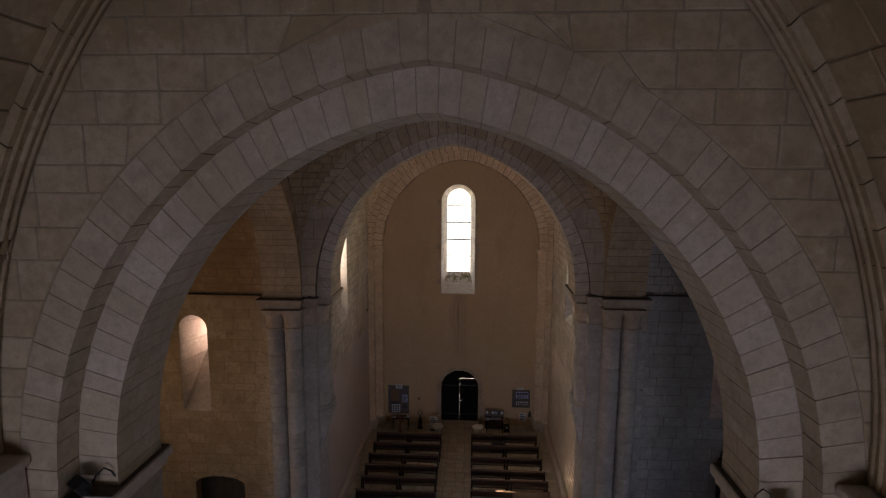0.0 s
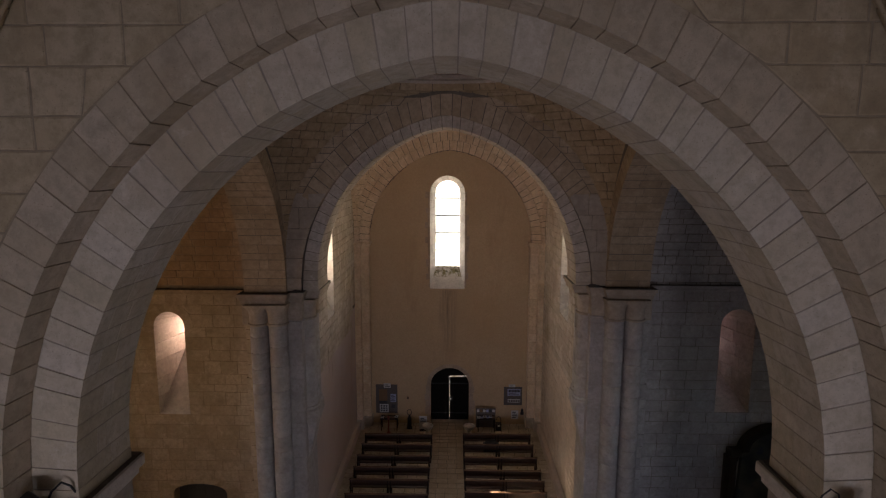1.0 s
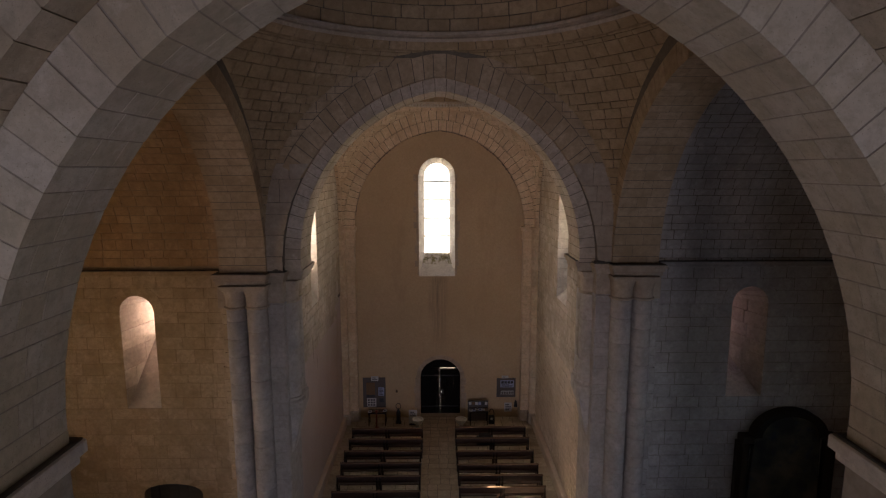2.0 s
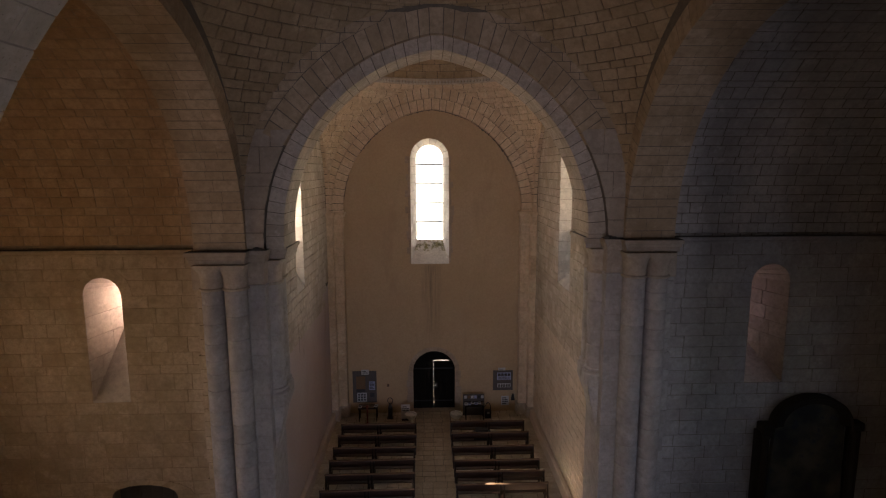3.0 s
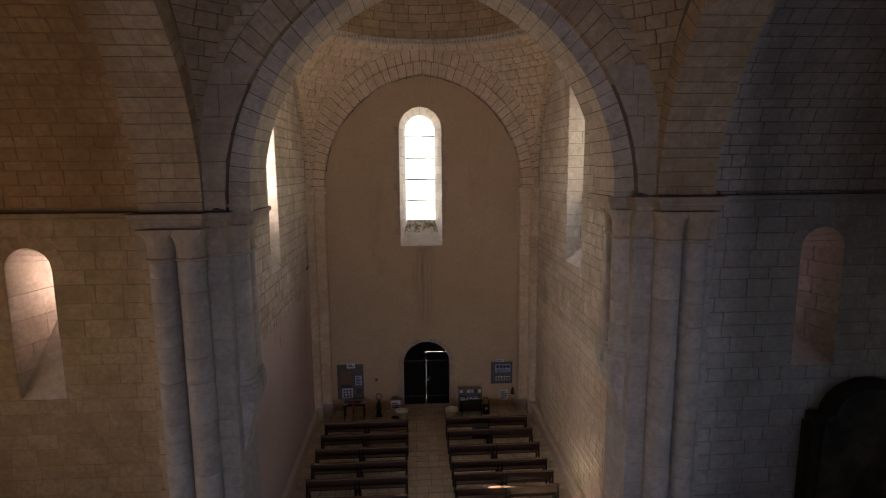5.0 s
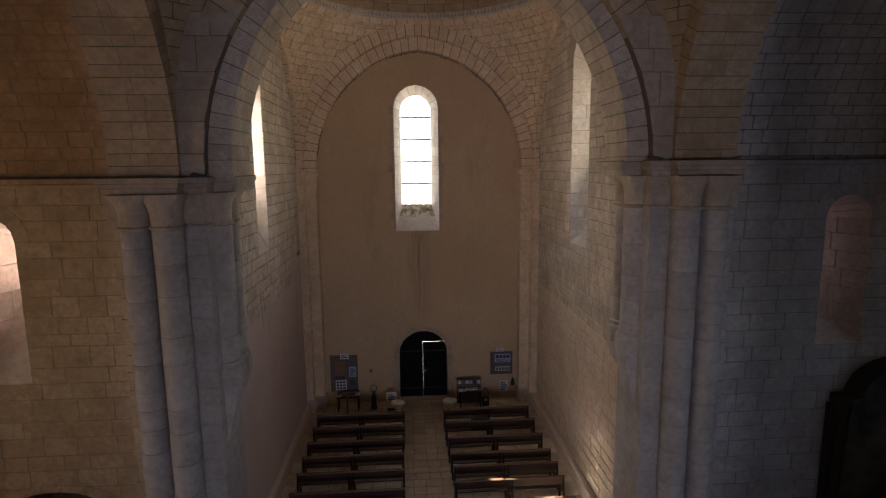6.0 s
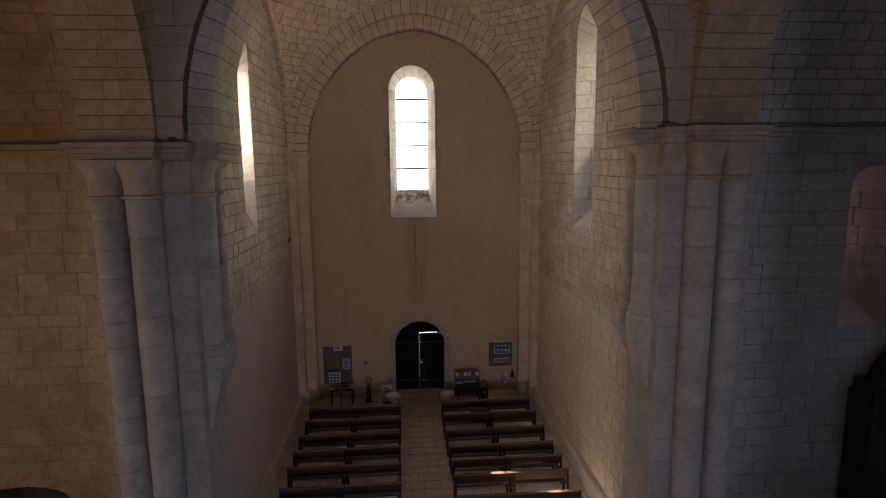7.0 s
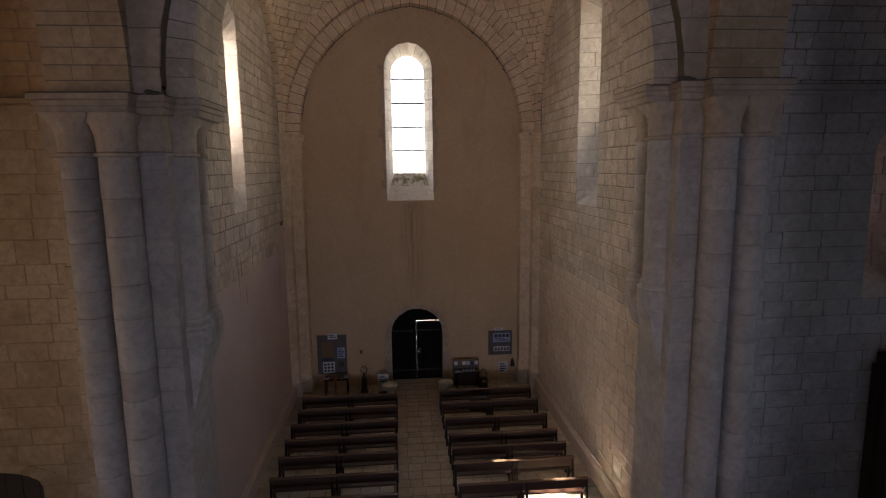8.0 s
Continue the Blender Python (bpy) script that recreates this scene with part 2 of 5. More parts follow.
def tube(points, r, seg=8):
    """A round bar along a line of points."""
    bm = bmesh.new()
    loops = []
    pts = [Vector(p) for p in points]
    for i, p in enumerate(pts):
        d = (pts[min(i + 1, len(pts) - 1)] - pts[max(i - 1, 0)]).normalized()
        u = d.orthogonal().normalized() if abs(d.z) > 0.95 else d.cross(Vector((0, 0, 1))).normalized()
        w = d.cross(u)
        loops.append([bm.verts.new(p + r * (math.cos(2 * math.pi * k / seg) * u + math.sin(2 * math.pi * k / seg) * w)) for k in range(seg)])
    for a, b in zip(loops, loops[1:]):
        for i in range(seg):
            bm.faces.new((a[i], a[(i + 1) % seg], b[(i + 1) % seg], b[i]))
    bm.faces.new(loops[0][::-1]), bm.faces.new(loops[-1])
    bmesh.ops.recalc_face_normals(bm, faces=bm.faces)
    return bm


def arch_at(a, zs, apex, grow=0.0):
    """Returns f(q), q from 0 at the left spring to 1 at the right, giving (s, z)."""
    h = apex - zs
    e = max(0.0, (h * h - a * a) / (2 * a))
    r = a + e
    stretch = 1.0 if e > 0 else h / a

    def f(q, g=0.0):
        g = g + grow
        top = math.atan2(math.sqrt(max((r + g) ** 2 - e * e, 0)), e)
        k = min(q, 1 - q) * 2
        th = top * k
        s, z = -e + (r + g) * math.cos(th), (r + g) * math.sin(th)
        s = max(s, 0.0)
        return (-s if q < 0.5 else s), zs + z * stretch

    return f


def plate(name, outline, holes, frame_to_world, thick, material, parent=None):
    """A wall slab: an outline with holes in (s, z), turned into the world and given thickness."""
    bm = bmesh.new()
    edges = []
    for loop in [outline, *holes]:
        vs = [bm.verts.new((s, 0, z)) for s, z in loop]
        edges += [bm.edges.new((vs[i], vs[(i + 1) % len(vs)])) for i in range(len(vs))]
    bmesh.ops.triangle_fill(bm, edges=edges, use_beauty=True, use_dissolve=False)
    front = list(bm.faces)
    r = bmesh.ops.extrude_face_region(bm, geom=front)
    bmesh.ops.translate(bm, verts=[v for v in r["geom"] if isinstance(v, bmesh.types.BMVert)], vec=(0, thick, 0))
    bmesh.ops.recalc_face_normals(bm, faces=bm.faces)
    for v in bm.verts:
        v.co = frame_to_world(v.co)
    bmesh.ops.recalc_face_normals(bm, faces=bm.faces)
    return part(name, bm, material, parent)


def loft(name, rows, material, parent=None, closed=False):
    """A sheet through rows of points."""
    n = len(rows[0])
    verts = [tuple(p) for row in rows for p in row]
    faces = []
    for i in range(len(rows) - 1):
        for j in range(n if closed else n - 1):
            k = (j + 1) % n
            faces.append((i * n + j, i * n + k, (i + 1) * n + k, (i + 1) * n + j))
    return raw(name, verts, faces, material, parent)


# ---------- stone pieces ----------
PIECES = []  # (parent, material, name, list of (verts, faces)), made at the end of the file


WEAR = random.Random(5)


def block(corners, out, proud=0.012, deep=0.03, bevel=0.012):
    """One dressed stone with worn, uneven edges: four corners of its face, the way out of the wall."""
    c = sum(corners, Vector()) / 4
    edge = []
    for i in range(4):
        p, q = corners[i], corners[(i + 1) % 4]
        size = (q - p).length
        w = min(0.012, size * 0.06)
        edge.append(p + (c - p).normalized() * WEAR.uniform(0.0, w))
        m = p.lerp(q, WEAR.uniform(0.3, 0.7))
        edge.append(m + (c - m).normalized() * WEAR.uniform(-0.2, 0.6) * w)
    base = [p - out * deep for p in edge]
    rim = [p + out * (proud - bevel * 0.6) for p in edge]
    face = []
    for p in edge:
        d = c - p
        face.append(p + out * proud + d.normalized() * min(bevel * 1.4, d.length * 0.3))
    vs = base + rim + face
    fs = [tuple(range(16, 24))]
    for i in range(8):
        j = (i + 1) % 8
        fs += [(i, j, 8 + j, 8 + i), (8 + i, 8 + j, 16 + j, 16 + i)]
    n = (face[2] - face[0]).cross(face[4] - face[0])
    if n.dot(out) < 0:
        fs = [f[::-1] for f in fs]
    return vs, fs


def solid(corners8, bevel=0.0):
    """A wedge stone from two quads, front and back."""
    vs = list(corners8)
    fs = [(0, 1, 2, 3), (7, 6, 5, 4)] + [(i, 4 + i, 4 + (i + 1) % 4, (i + 1) % 4) for i in range(4)]
    c = sum(vs, Vector()) / 8
    n = (vs[1] - vs[0]).cross(vs[2] - vs[0])
    if n.dot(vs[0] - c) < 0:
        fs = [f[::-1] for f in fs]
    return vs, fs


def split(a, b, size, rng, jitter=0.35):
    """Cuts a stretch into lengths of about the given size."""
    n = max(1, round((b - a) / size))
    cuts = [a] + [a + (b - a) * (i + rng.uniform(-jitter, jitter) * 0.5) / n for i in range(1, n)] + [b]
    return list(zip(cuts, cuts[1:]))


def sheet_blocks(parent, material, P, rows, gap=0.012, length=0.55, seed=1, name="ashlar", proud=0.012, rough=0.006):
    """Stones over a surface P(u, v): rows of (v0, v1, [(u0, u1), ...]); u and v in metres."""
    rng = random.Random(seed)
    out = []
    for v0, v1, spans in rows:
        for span in spans:
            a, b = span[0], span[1]
            a2, b2 = (span[2], span[3]) if len(span) > 2 else (a, b)
            if max(b - a, b2 - a2) < 0.06:
                continue
            lo, hi = min(a, a2), max(b, b2)
            for u0, u1 in split(lo, hi, length * rng.uniform(0.8, 1.25), rng):
                g = gap / 2
                cl = lambda u, p, q: min(max(u, p), q)
                q = [P(cl(u0, a, b) + g, v0 + g), P(cl(u1, a, b) - g, v0 + g), P(cl(u1, a2, b2) - g, v1 - g), P(cl(u0, a2, b2) + g, v1 - g)]
                if (q[1] - q[0]).length + (q[2] - q[3]).length < 0.08:
                    continue
                uc, vc, d = (u0 + u1) / 2, (v0 + v1) / 2, 0.02
                nrm = (P(uc + d, vc) - P(uc - d, vc)).cross(P(uc, vc + d) - P(uc, vc - d)).normalized()
                out.append(block(q, nrm, proud + rng.uniform(-rough, rough)))
    PIECES.append((parent, material, name, out))


def courses(z0, z1, h, rng):
    return split(z0, z1, h, rng, 0.4)


def ring_blocks(parent, material, f, to_world, r0, r1, d0, d1, count, gapq=0.0006, name="voussoir", proud=0.0, q0=0.0, q1=1.0, bond=False):
    """Wedge stones round an arch: radial from r0 to r1 beyond the curve, from depth d0 to d1."""
    out = []
    rng = random.Random(count * 7 + int(r0 * 100))
    cuts = [q0 + (q1 - q0) * (i + (rng.uniform(-0.16, 0.16) if 0 < i < count else 0)) / count for i in range(count + 1)]
    for i in range(count):
        lo, hi = cuts[i] + gapq, cuts[i + 1] - gapq
        dp = rng.uniform(-0.003, 0.003) + proud
        slip = [rng.uniform(0, gapq) for _ in range(4)]

        def pt(q, r, d):
            s, z = f(q, r)
            return to_world(Vector((s, d, z)))

        def ends_at(d, ins):
            return [pt(lo + slip[0], r0 + ins, d), pt(hi - slip[1], r0 + ins, d), pt(hi - slip[2], r1, d), pt(lo + slip[3], r1, d)]

        front = ends_at(d0 - dp, 0.004 * rng.random())
        ends = [d1]
        if bond:
            # the soffit in two or three stones, joints out of line
            n = 2 + (i % 2)
            ends = [d0 + (d1 - d0) * ((k + 1) / n + rng.uniform(-0.13, 0.13)) for k in range(n - 1)] + [d1]
        for d in ends:
            ins = 0.004 * rng.random()
            out.append(solid(front + ends_at(d - 0.0045, ins)))
            front = ends_at(d + 0.0045, ins)
    PIECES.append((parent, material, name, out))


def stilts(parent, material, f, to_world, r0, r1, d0, d1, low_left, low_right, name="springer"):
    """Upright stones between an impost and the foot of an arch."""
    out = []
    for q, low in ((0.0, low_left), (1.0, low_right)):
        zs = f(q, r0)[1] - 0.006
        if zs - low < 0.02:
            continue
        s0, s1 = f(q, r0)[0], f(q, r1)[0]
        ring = [(s0, low), (s1, low), (s1, zs), (s0, zs)]
        out.append(solid([to_world(Vector((s, d0, z))) for s, z in ring] + [to_world(Vector((s, d1, z))) for s, z in ring]))
    PIECES.append((parent, material, name, out))


# ---------- frames of the walls: s along the wall, d into it, z up ----------
def facing_east(y, xc=0.0):
    return lambda v: Vector((xc + v[0], y + v[1], v[2]))


def facing_in(side, x, yc=0.0):
    """A wall at x on the south (-1) or north (1) side, seen from the middle."""
    return lambda v: Vector((side * (x + v[1]), yc + v[0], v[2]))


def structure(ob, label, category):
    return tagged(ob, label, category, kind="structure")


rng = random.Random(4)

# ---------- the plan ----------
CROSS_Y, CROSS_X = 11.8, 4.42        # middle of the crossing, half its width
IMP = {-1: 9.10, 1: 9.31}            # top of the impost mouldings, south and north
WEST_Y = 27.11                       # inner face of the west wall
NAVE_X = 4.42                        # inner faces of the nave walls
TRANS_Y = 16.66                      # west walls of the transept
NWIN = {-1: (21.47, 1.08, 11.5), 1: (21.72, 1.58, 12.1)}   # nave windows: middle, width, spring

# ---------- floor ----------
floor_ = structure(part("floor", box((-14.5, -8, -0.3), (14.5, 29.2, -0.012)), MORTAR), "stone flag floor of worn pale limestone", "floor")

# ---------- choir arch ----------
choir_in = arch_at(3.71, 9.28, 13.51)

def arch_wall(name, f, to_world, halfw, top, thick, grow, material, label, z0=0.0):
    n = 48
    hole = [f(i / n, grow) for i in range(n + 1)]
    outline = [(-halfw, z0), (hole[0][0], z0)] + hole + [(hole[-1][0], z0), (halfw, z0), (halfw, top), (-halfw, top)]
    return structure(plate(name, outline, [], to_world, thick, material), label, "wall")


def spandrel(parent, f, to_world, halfw, grow, material, top=17.8, z0=9.2):
    """Plain stone face beyond the outer edge of an arch ring."""
    hole = [f(i / 48, grow) for i in range(49)]
    outline = [(-halfw, z0), (hole[0][0], z0)] + hole + [(hole[-1][0], z0), (halfw, z0), (halfw, top), (-halfw, top)]
    return plate("spandrel", outline, [], to_world, 0.02, material, parent)


wall_choir_outer = arch_wall("wall_choir_east", choir_in, facing_east(6.207, 0.17), 6.2, 17.8, 0.30, 0.48, MORTAR_CHOIR, "pale limestone ashlar wall round the choir arch")
wall_choir_inner = arch_wall("wall_choir_arch", choir_in, facing_east(6.557, 0.17), 6.2, 17.8, 0.87, 0.007, MORTAR_PALE, "thick choir arch wall of dressed limestone")
ring_blocks(wall_choir_inner, LIME_ARCH, choir_in, facing_east(6.55, 0.17), 0.0, 0.47, 0.0, 0.89, 51, gapq=0.00036, bond=True)
ring_blocks(wall_choir_outer, LIME_ORDER, choir_in, facing_east(6.20, 0.17), 0.46, 0.88, 0.0, 0.345, 50, gapq=0.0003)
stilts(wall_choir_outer, LIME_ORDER, choir_in, facing_east(6.20, 0.17), 0.475, 0.88, 0.0, 0.30, 9.15, 9.15)
stilts(wall_choir_inner, LIME_ARCH, choir_in, facing_east(6.55, 0.17), 0.0, 0.47, 0.0, 0.89, 9.14, 9.14)
# ashlar round it
def reach_at(f, grow, z):
    pts = [f(0.5 + i / 480, grow) for i in range(241)]
    if z >= pts[0][1]:
        return 0.0
    for s, zz in pts:
        if zz <= z:
            return s
    return pts[-1][0]


rows = []
for z0, z1 in courses(9.3, 17.4, 0.37, rng):
    n0, n1 = reach_at(choir_in, 0.885, z0), reach_at(choir_in, 0.885, z1)
    rows.append((z0, z1, [(-6.0, -n0, -6.0, -n1), (n0, 6.0, n1, 6.0)] if n0 > 0 else [(-6.0, 6.0)]))
sheet_blocks(wall_choir_outer, LIME_CHOIR, lambda u, v: Vector((0.17 + u, 6.20 + 0.002, v)), rows, length=0.56, seed=11, proud=0.002, gap=0.006, rough=0.002)
# jambs under the arch, with half columns and abacus
for sd in (-1, 1):
    xj = 0.17 + sd * 3.71
    cap = empty("capital", (xj, 7.0, 9.0))
    top = 9.15
    bm, dirt = bmesh.new(), bmesh.new()
    for px, z0, z1, tgt in ((0.06, top - 0.018, top, dirt), (0.08, top - 0.16, top - 0.018, bm), (0.03, top - 0.26, top - 0.16, bm), (-0.04, top - 0.9, top - 0.26, bm)):
        lo, hi = sorted((xj - sd * px, xj + sd * 0.9))
        add_box(tgt, (lo - xj, 6.36 - 7.0 - px * 0.6, z0 - 9.0), (hi - xj, 7.50 - 7.0 + px, z1 - 9.0), 0.015)
        lo, hi = sorted((xj + sd * (0.34 - px), xj + sd * 1.4))
        add_box(tgt, (lo - xj, 6.20 - 7.0 - px * 0.6, z0 - 9.0 + 0.001), (hi - xj, 6.50 - 7.0, z1 - 9.0 + 0.001), 0.015)
    part("abacus", bm, LIME_PALE, cap)
    part("dusty_top", dirt, DUST, cap, "grey dust on top of the abacus")
    structure(cap, "moulded limestone capital carrying the choir arch", "capital")

# ---------- choir vault and its rib ----------
rib_f = arch_at(4.62, 9.74, 16.78)
choir_vault = structure(loft("ceiling_choir", [[(0.08 + s, y, z) for s, z in [rib_f(i / 60, 0.16) for i in range(61)]] for y in (-7.2, 6.6)], MORTAR_CHOIR), "pointed barrel vault of limestone blocks", "vault")
L = 9.2


def choir_vault_at(side):
    def P(u, v):
        q = 0.5 * v / L if side < 0 else 1 - 0.5 * v / L
        s, z = rib_f(q, 0.155)
        return Vector((0.08 + s, u if side < 0 else 5.65 - u, z))
    return P


sheet_blocks(choir_vault, LIME_CHOIR, choir_vault_at(-1), [(a, b, [(0.65, 5.98)]) for a, b in courses(0, L, 0.44, rng)], length=0.8, seed=21)
sheet_blocks(choir_vault, LIME_CHOIR, choir_vault_at(1), [(a, b, [(-0.33, 5.0)]) for a, b in courses(0, L, 0.44, rng)], length=0.8, seed=22)
rib = structure(empty("choir_rib", (0.08, 6.0, 9.7)), "moulded limestone rib along the choir arch wall", "rib")
ring_blocks(rib, LIME_CHOIR, rib_f, facing_east(5.80, 0.08), 0.045, 0.19, 0.0, 0.39, 46, gapq=0.0003, name="rib_stone")
for off, thick, yy in ((0.055, 0.03, 6.13), (0.05, 0.035, 6.02), (0.055, 0.03, 5.90)):
    pts = [(s, yy - 6.0, z - 9.7) for s, z in [rib_f(i / 80, off) for i in range(81)]]
    smooth(part("roll", tube(pts, thick, 10), LIME_CHOIR, rib), 50)
for sd in (-1, 1):
    x = 0.08 + sd * 4.62
    c = structure(empty("rib_capital", (x, 5.93, 9.7)), "small limestone capital under the choir rib", "capital")
    bm = bmesh.new()
    add_box(bm, (-0.26, -0.3, -0.10), (0.26, 0.262, 0.02), 0.02)
    add_box(bm, (-0.2, -0.24, -0.55), (0.2, 0.262, -0.10), 0.03)
    part("abacus", bm, LIME_PALE, c)
    smooth(part("shaft", lathe([(0.16, -9.7), (0.16, -0.5)], 20), LIME, c))
for sd in (-1, 1):
    lo, hi = sorted((0.08 + sd * 4.78, 0.08 + sd * 5.7))
    structure(part("wall_choir_" + ("south" if sd < 0 else "north"), box((lo, -7.2, 0), (hi, 6.2, 9.8)), PLASTER_PALE), "plain limestone choir side wall", "wall")
apse_holes = []
for c, w, z0, z1 in ((0.1, 1.3, 4.2, 8.0), (-3.2, 1.1, 4.2, 7.9), (3.4, 1.1, 4.2, 7.9)):
    apse_holes.append([(c - w / 2, z0), (c + w / 2, z0)] + [(c + w / 2 * math.cos(a), z1 + w / 2 * math.sin(a)) for a in [math.pi * i / 12 for i in range(13)]])
structure(plate("wall_apse", [(-5.8, 0), (5.8, 0), (5.8, 17.8), (-5.8, 17.8)], apse_holes, lambda v: Vector((v[0], -6.1 + v[1] * -1, v[2])), 0.9, PLASTER_PALE), "pale apse wall with three windows", "wall")

# ---------- transept arches, vaults and walls ----------
tr_f = arch_at(4.40, 9.30, 13.72)
tv_f = arch_at(4.86, 9.20, 14.45)
for sd, word in ((-1, "south"), (1, "north")):
    tw = facing_in(sd, CROSS_X + 0.008, CROSS_Y)
    w = arch_wall(f"wall_transept_arch_{word}", tr_f, tw, 5.3, 17.8, 1.155, 0.007, MORTAR_MID, "limestone arch wall between crossing and transept", z0=9.0)
    ring_blocks(w, LIME_WARM, tr_f, facing_in(sd, CROSS_X, CROSS_Y), 0.0, 0.50, 0.0, 1.19, 57 - sd, gapq=0.0004, bond=True)
    stilts(w, LIME_WARM, tr_f, facing_in(sd, CROSS_X, CROSS_Y), 0.0, 0.50, 0.0, 1.19, IMP[sd], IMP[sd])
    spandrel(w, tr_f, facing_in(sd, CROSS_X + 0.010, CROSS_Y), 5.3, 0.503, LIME_WARM)
    # barrel vault
    v = structure(loft(f"ceiling_transept_{word}", [[(sd * x, CROSS_Y + s, z) for s, z in [tv_f(i / 60, 0.0) for i in range(61)]] for x in (5.5, 13.6)], MORTAR_OCHRE if sd < 0 else MORTAR_MID), "pointed barrel vault of coursed limestone", "vault")

    def P(u, vv, sd=sd):
        s, z = tv_f(1 - 0.5 * vv / 7.6, -0.003)
        return Vector((sd * (5.62 + u) if sd > 0 else -(5.62 + 7.9 - u), CROSS_Y + s, z))

    rr = random.Random(30 + sd)
    sheet_blocks(v, LIME_RUST if sd < 0 else LIME_COOL, P, [(a, b, [(0.0, 7.9)]) for a, b in courses(0, 7.2, 0.225, rr)], length=0.44, seed=31 + sd, gap=0.009, proud=0.008, rough=0.005)

    # west wall with window, and on the south a low door
    if sd < 0:
        wc, wz0, wsp, ww = 8.05, 5.27, 7.97, 0.91
    else:
        wc, wz0, wsp, ww = 8.32, 5.53, 8.14, 0.97
    hole = [(sd * wc - ww / 2, wz0), (sd * wc + ww / 2, wz0)] + [(sd * wc + ww / 2 * math.cos(a), wsp + ww / 2 * math.sin(a)) for a in [math.pi * i / 16 for i in range(17)]]
    holes = [hole]
    lo, hi = sorted((sd * 4.9, sd * 13.8))
    outline = [(lo, 0), (hi, 0), (hi, 17.8), (lo, 17.8)]
    if sd < 0:
        door_arc = [(-7.45 + 0.81 * math.cos(a), 2.78 + 0.28 * math.sin(a)) for a in [math.pi * i / 12 for i in range(13)]]
        outline = [(lo, 0), (-8.26, 0)] + door_arc[::-1] + [(-6.64, 0), (hi, 0), (hi, 17.8), (lo, 17.8)]
    w = structure(plate(f"wall_transept_west_{word}", outline, holes, facing_east(TRANS_Y + 0.005), 1.5, MORTAR_OCHRE if sd < 0 else MORTAR_MID), "coursed limestone ashlar wall of the transept", "wall")
    rows = []
    rr = random.Random(40 + sd)
    head = arch_at(ww / 2, wsp, wsp + ww / 2)
    low = arch_at(0.81, 2.78, 3.06)

    def free(z, z_mid):
        """Blocked stretches of the wall at height z."""
        out = []
        if wz0 < z_mid < wsp + ww / 2 + 0.27:
            hw = ww / 2 if z_mid < wsp else reach_at(head, 0.275, max(z, wsp))
            out.append((sd * wc, hw))
        if sd < 0 and z_mid < 3.24:
            out.append((-7.45, 0.81 if z_mid < 2.78 else reach_at(low, 0.425, max(z, 2.78))))
        return out

    bands = courses(1.2, 2.78, 0.34, rr) + courses(2.78, wz0, 0.34, rr) + courses(wz0, wsp, 0.34, rr) + courses(wsp, IMP[sd] - 0.14, 0.34, rr)
    for z0, z1 in bands:
        zm = (z0 + z1) / 2
        spans = [(min(sd * 5.5, sd * 13.0), max(sd * 5.5, sd * 13.0)) * 2]
        for (c0, h0), (_, h1) in zip(free(z0, zm), free(z1, zm)):
            spans = [t for s in spans for t in ((s[0], min(s[1], c0 - h0), s[2], min(s[3], c0 - h1)), (max(s[0], c0 + h0), s[1], max(s[2], c0 + h1), s[3])) if max(t[1] - t[0], t[3] - t[2]) > 0.08]
        rows.append((z0, z1, spans))
    sheet_blocks(w, LIME_OCHRE if sd < 0 else LIME_NORTH, lambda u, v: Vector((u, TRANS_Y, v)), rows, length=0.62, seed=41 + sd, gap=0.005, proud=0.004 if sd < 0 else 0.005, rough=0.004)
    ring_blocks(w, LIME_OCHRE if sd < 0 else LIME_NORTH, head, facing_east(TRANS_Y - 0.006, sd * wc), 0.0, 0.27, 0.0, 0.03, 9)
    # end and east walls
    e_hole = [(CROSS_Y - 0.7, 5.2), (CROSS_Y + 0.7, 5.2)] + [(CROSS_Y + 0.7 * math.cos(a), 8.2 + 0.7 * math.sin(a)) for a in [math.pi * i / 12 for i in range(13)]]
    structure(plate(f"wall_transept_end_{word}", [(6.5, 0), (17.5, 0), (17.5, 17.8), (6.5, 17.8)], [e_hole], facing_in(sd, 13.2), 0.9, PLASTER_PALE), "plain transept end wall with a window", "wall")
    lo, hi = sorted((sd * 5.4, sd * 13.8))
    structure(part(f"wall_transept_east_{word}", box((lo, 6.0, 0), (hi, 6.94, 17.8)), PLASTER_PALE), "plain transept east wall", "wall")
    # string course
    sc = structure(empty(f"string_course_{word}", (sd * 9.3, TRANS_Y, IMP[sd])), "moulded limestone string course under the vault", "moulding")
    bm = bmesh.new()
    add_box(bm, (-3.75, -0.14, -0.09), (3.75, 0.02, 0.0), 0.012)
    add_box(bm, (-3.75, -0.08, -0.17), (3.75, 0.02, -0.09), 0.02)
    part("moulding", bm, LIME_OCHRE if sd < 0 else LIME_NORTH, sc)
    part("dusty_top", box((-3.75, -0.125, 0.0), (3.75, 0.0, 0.010), 0.003), DUST, sc, "sooty dust on the ledge")

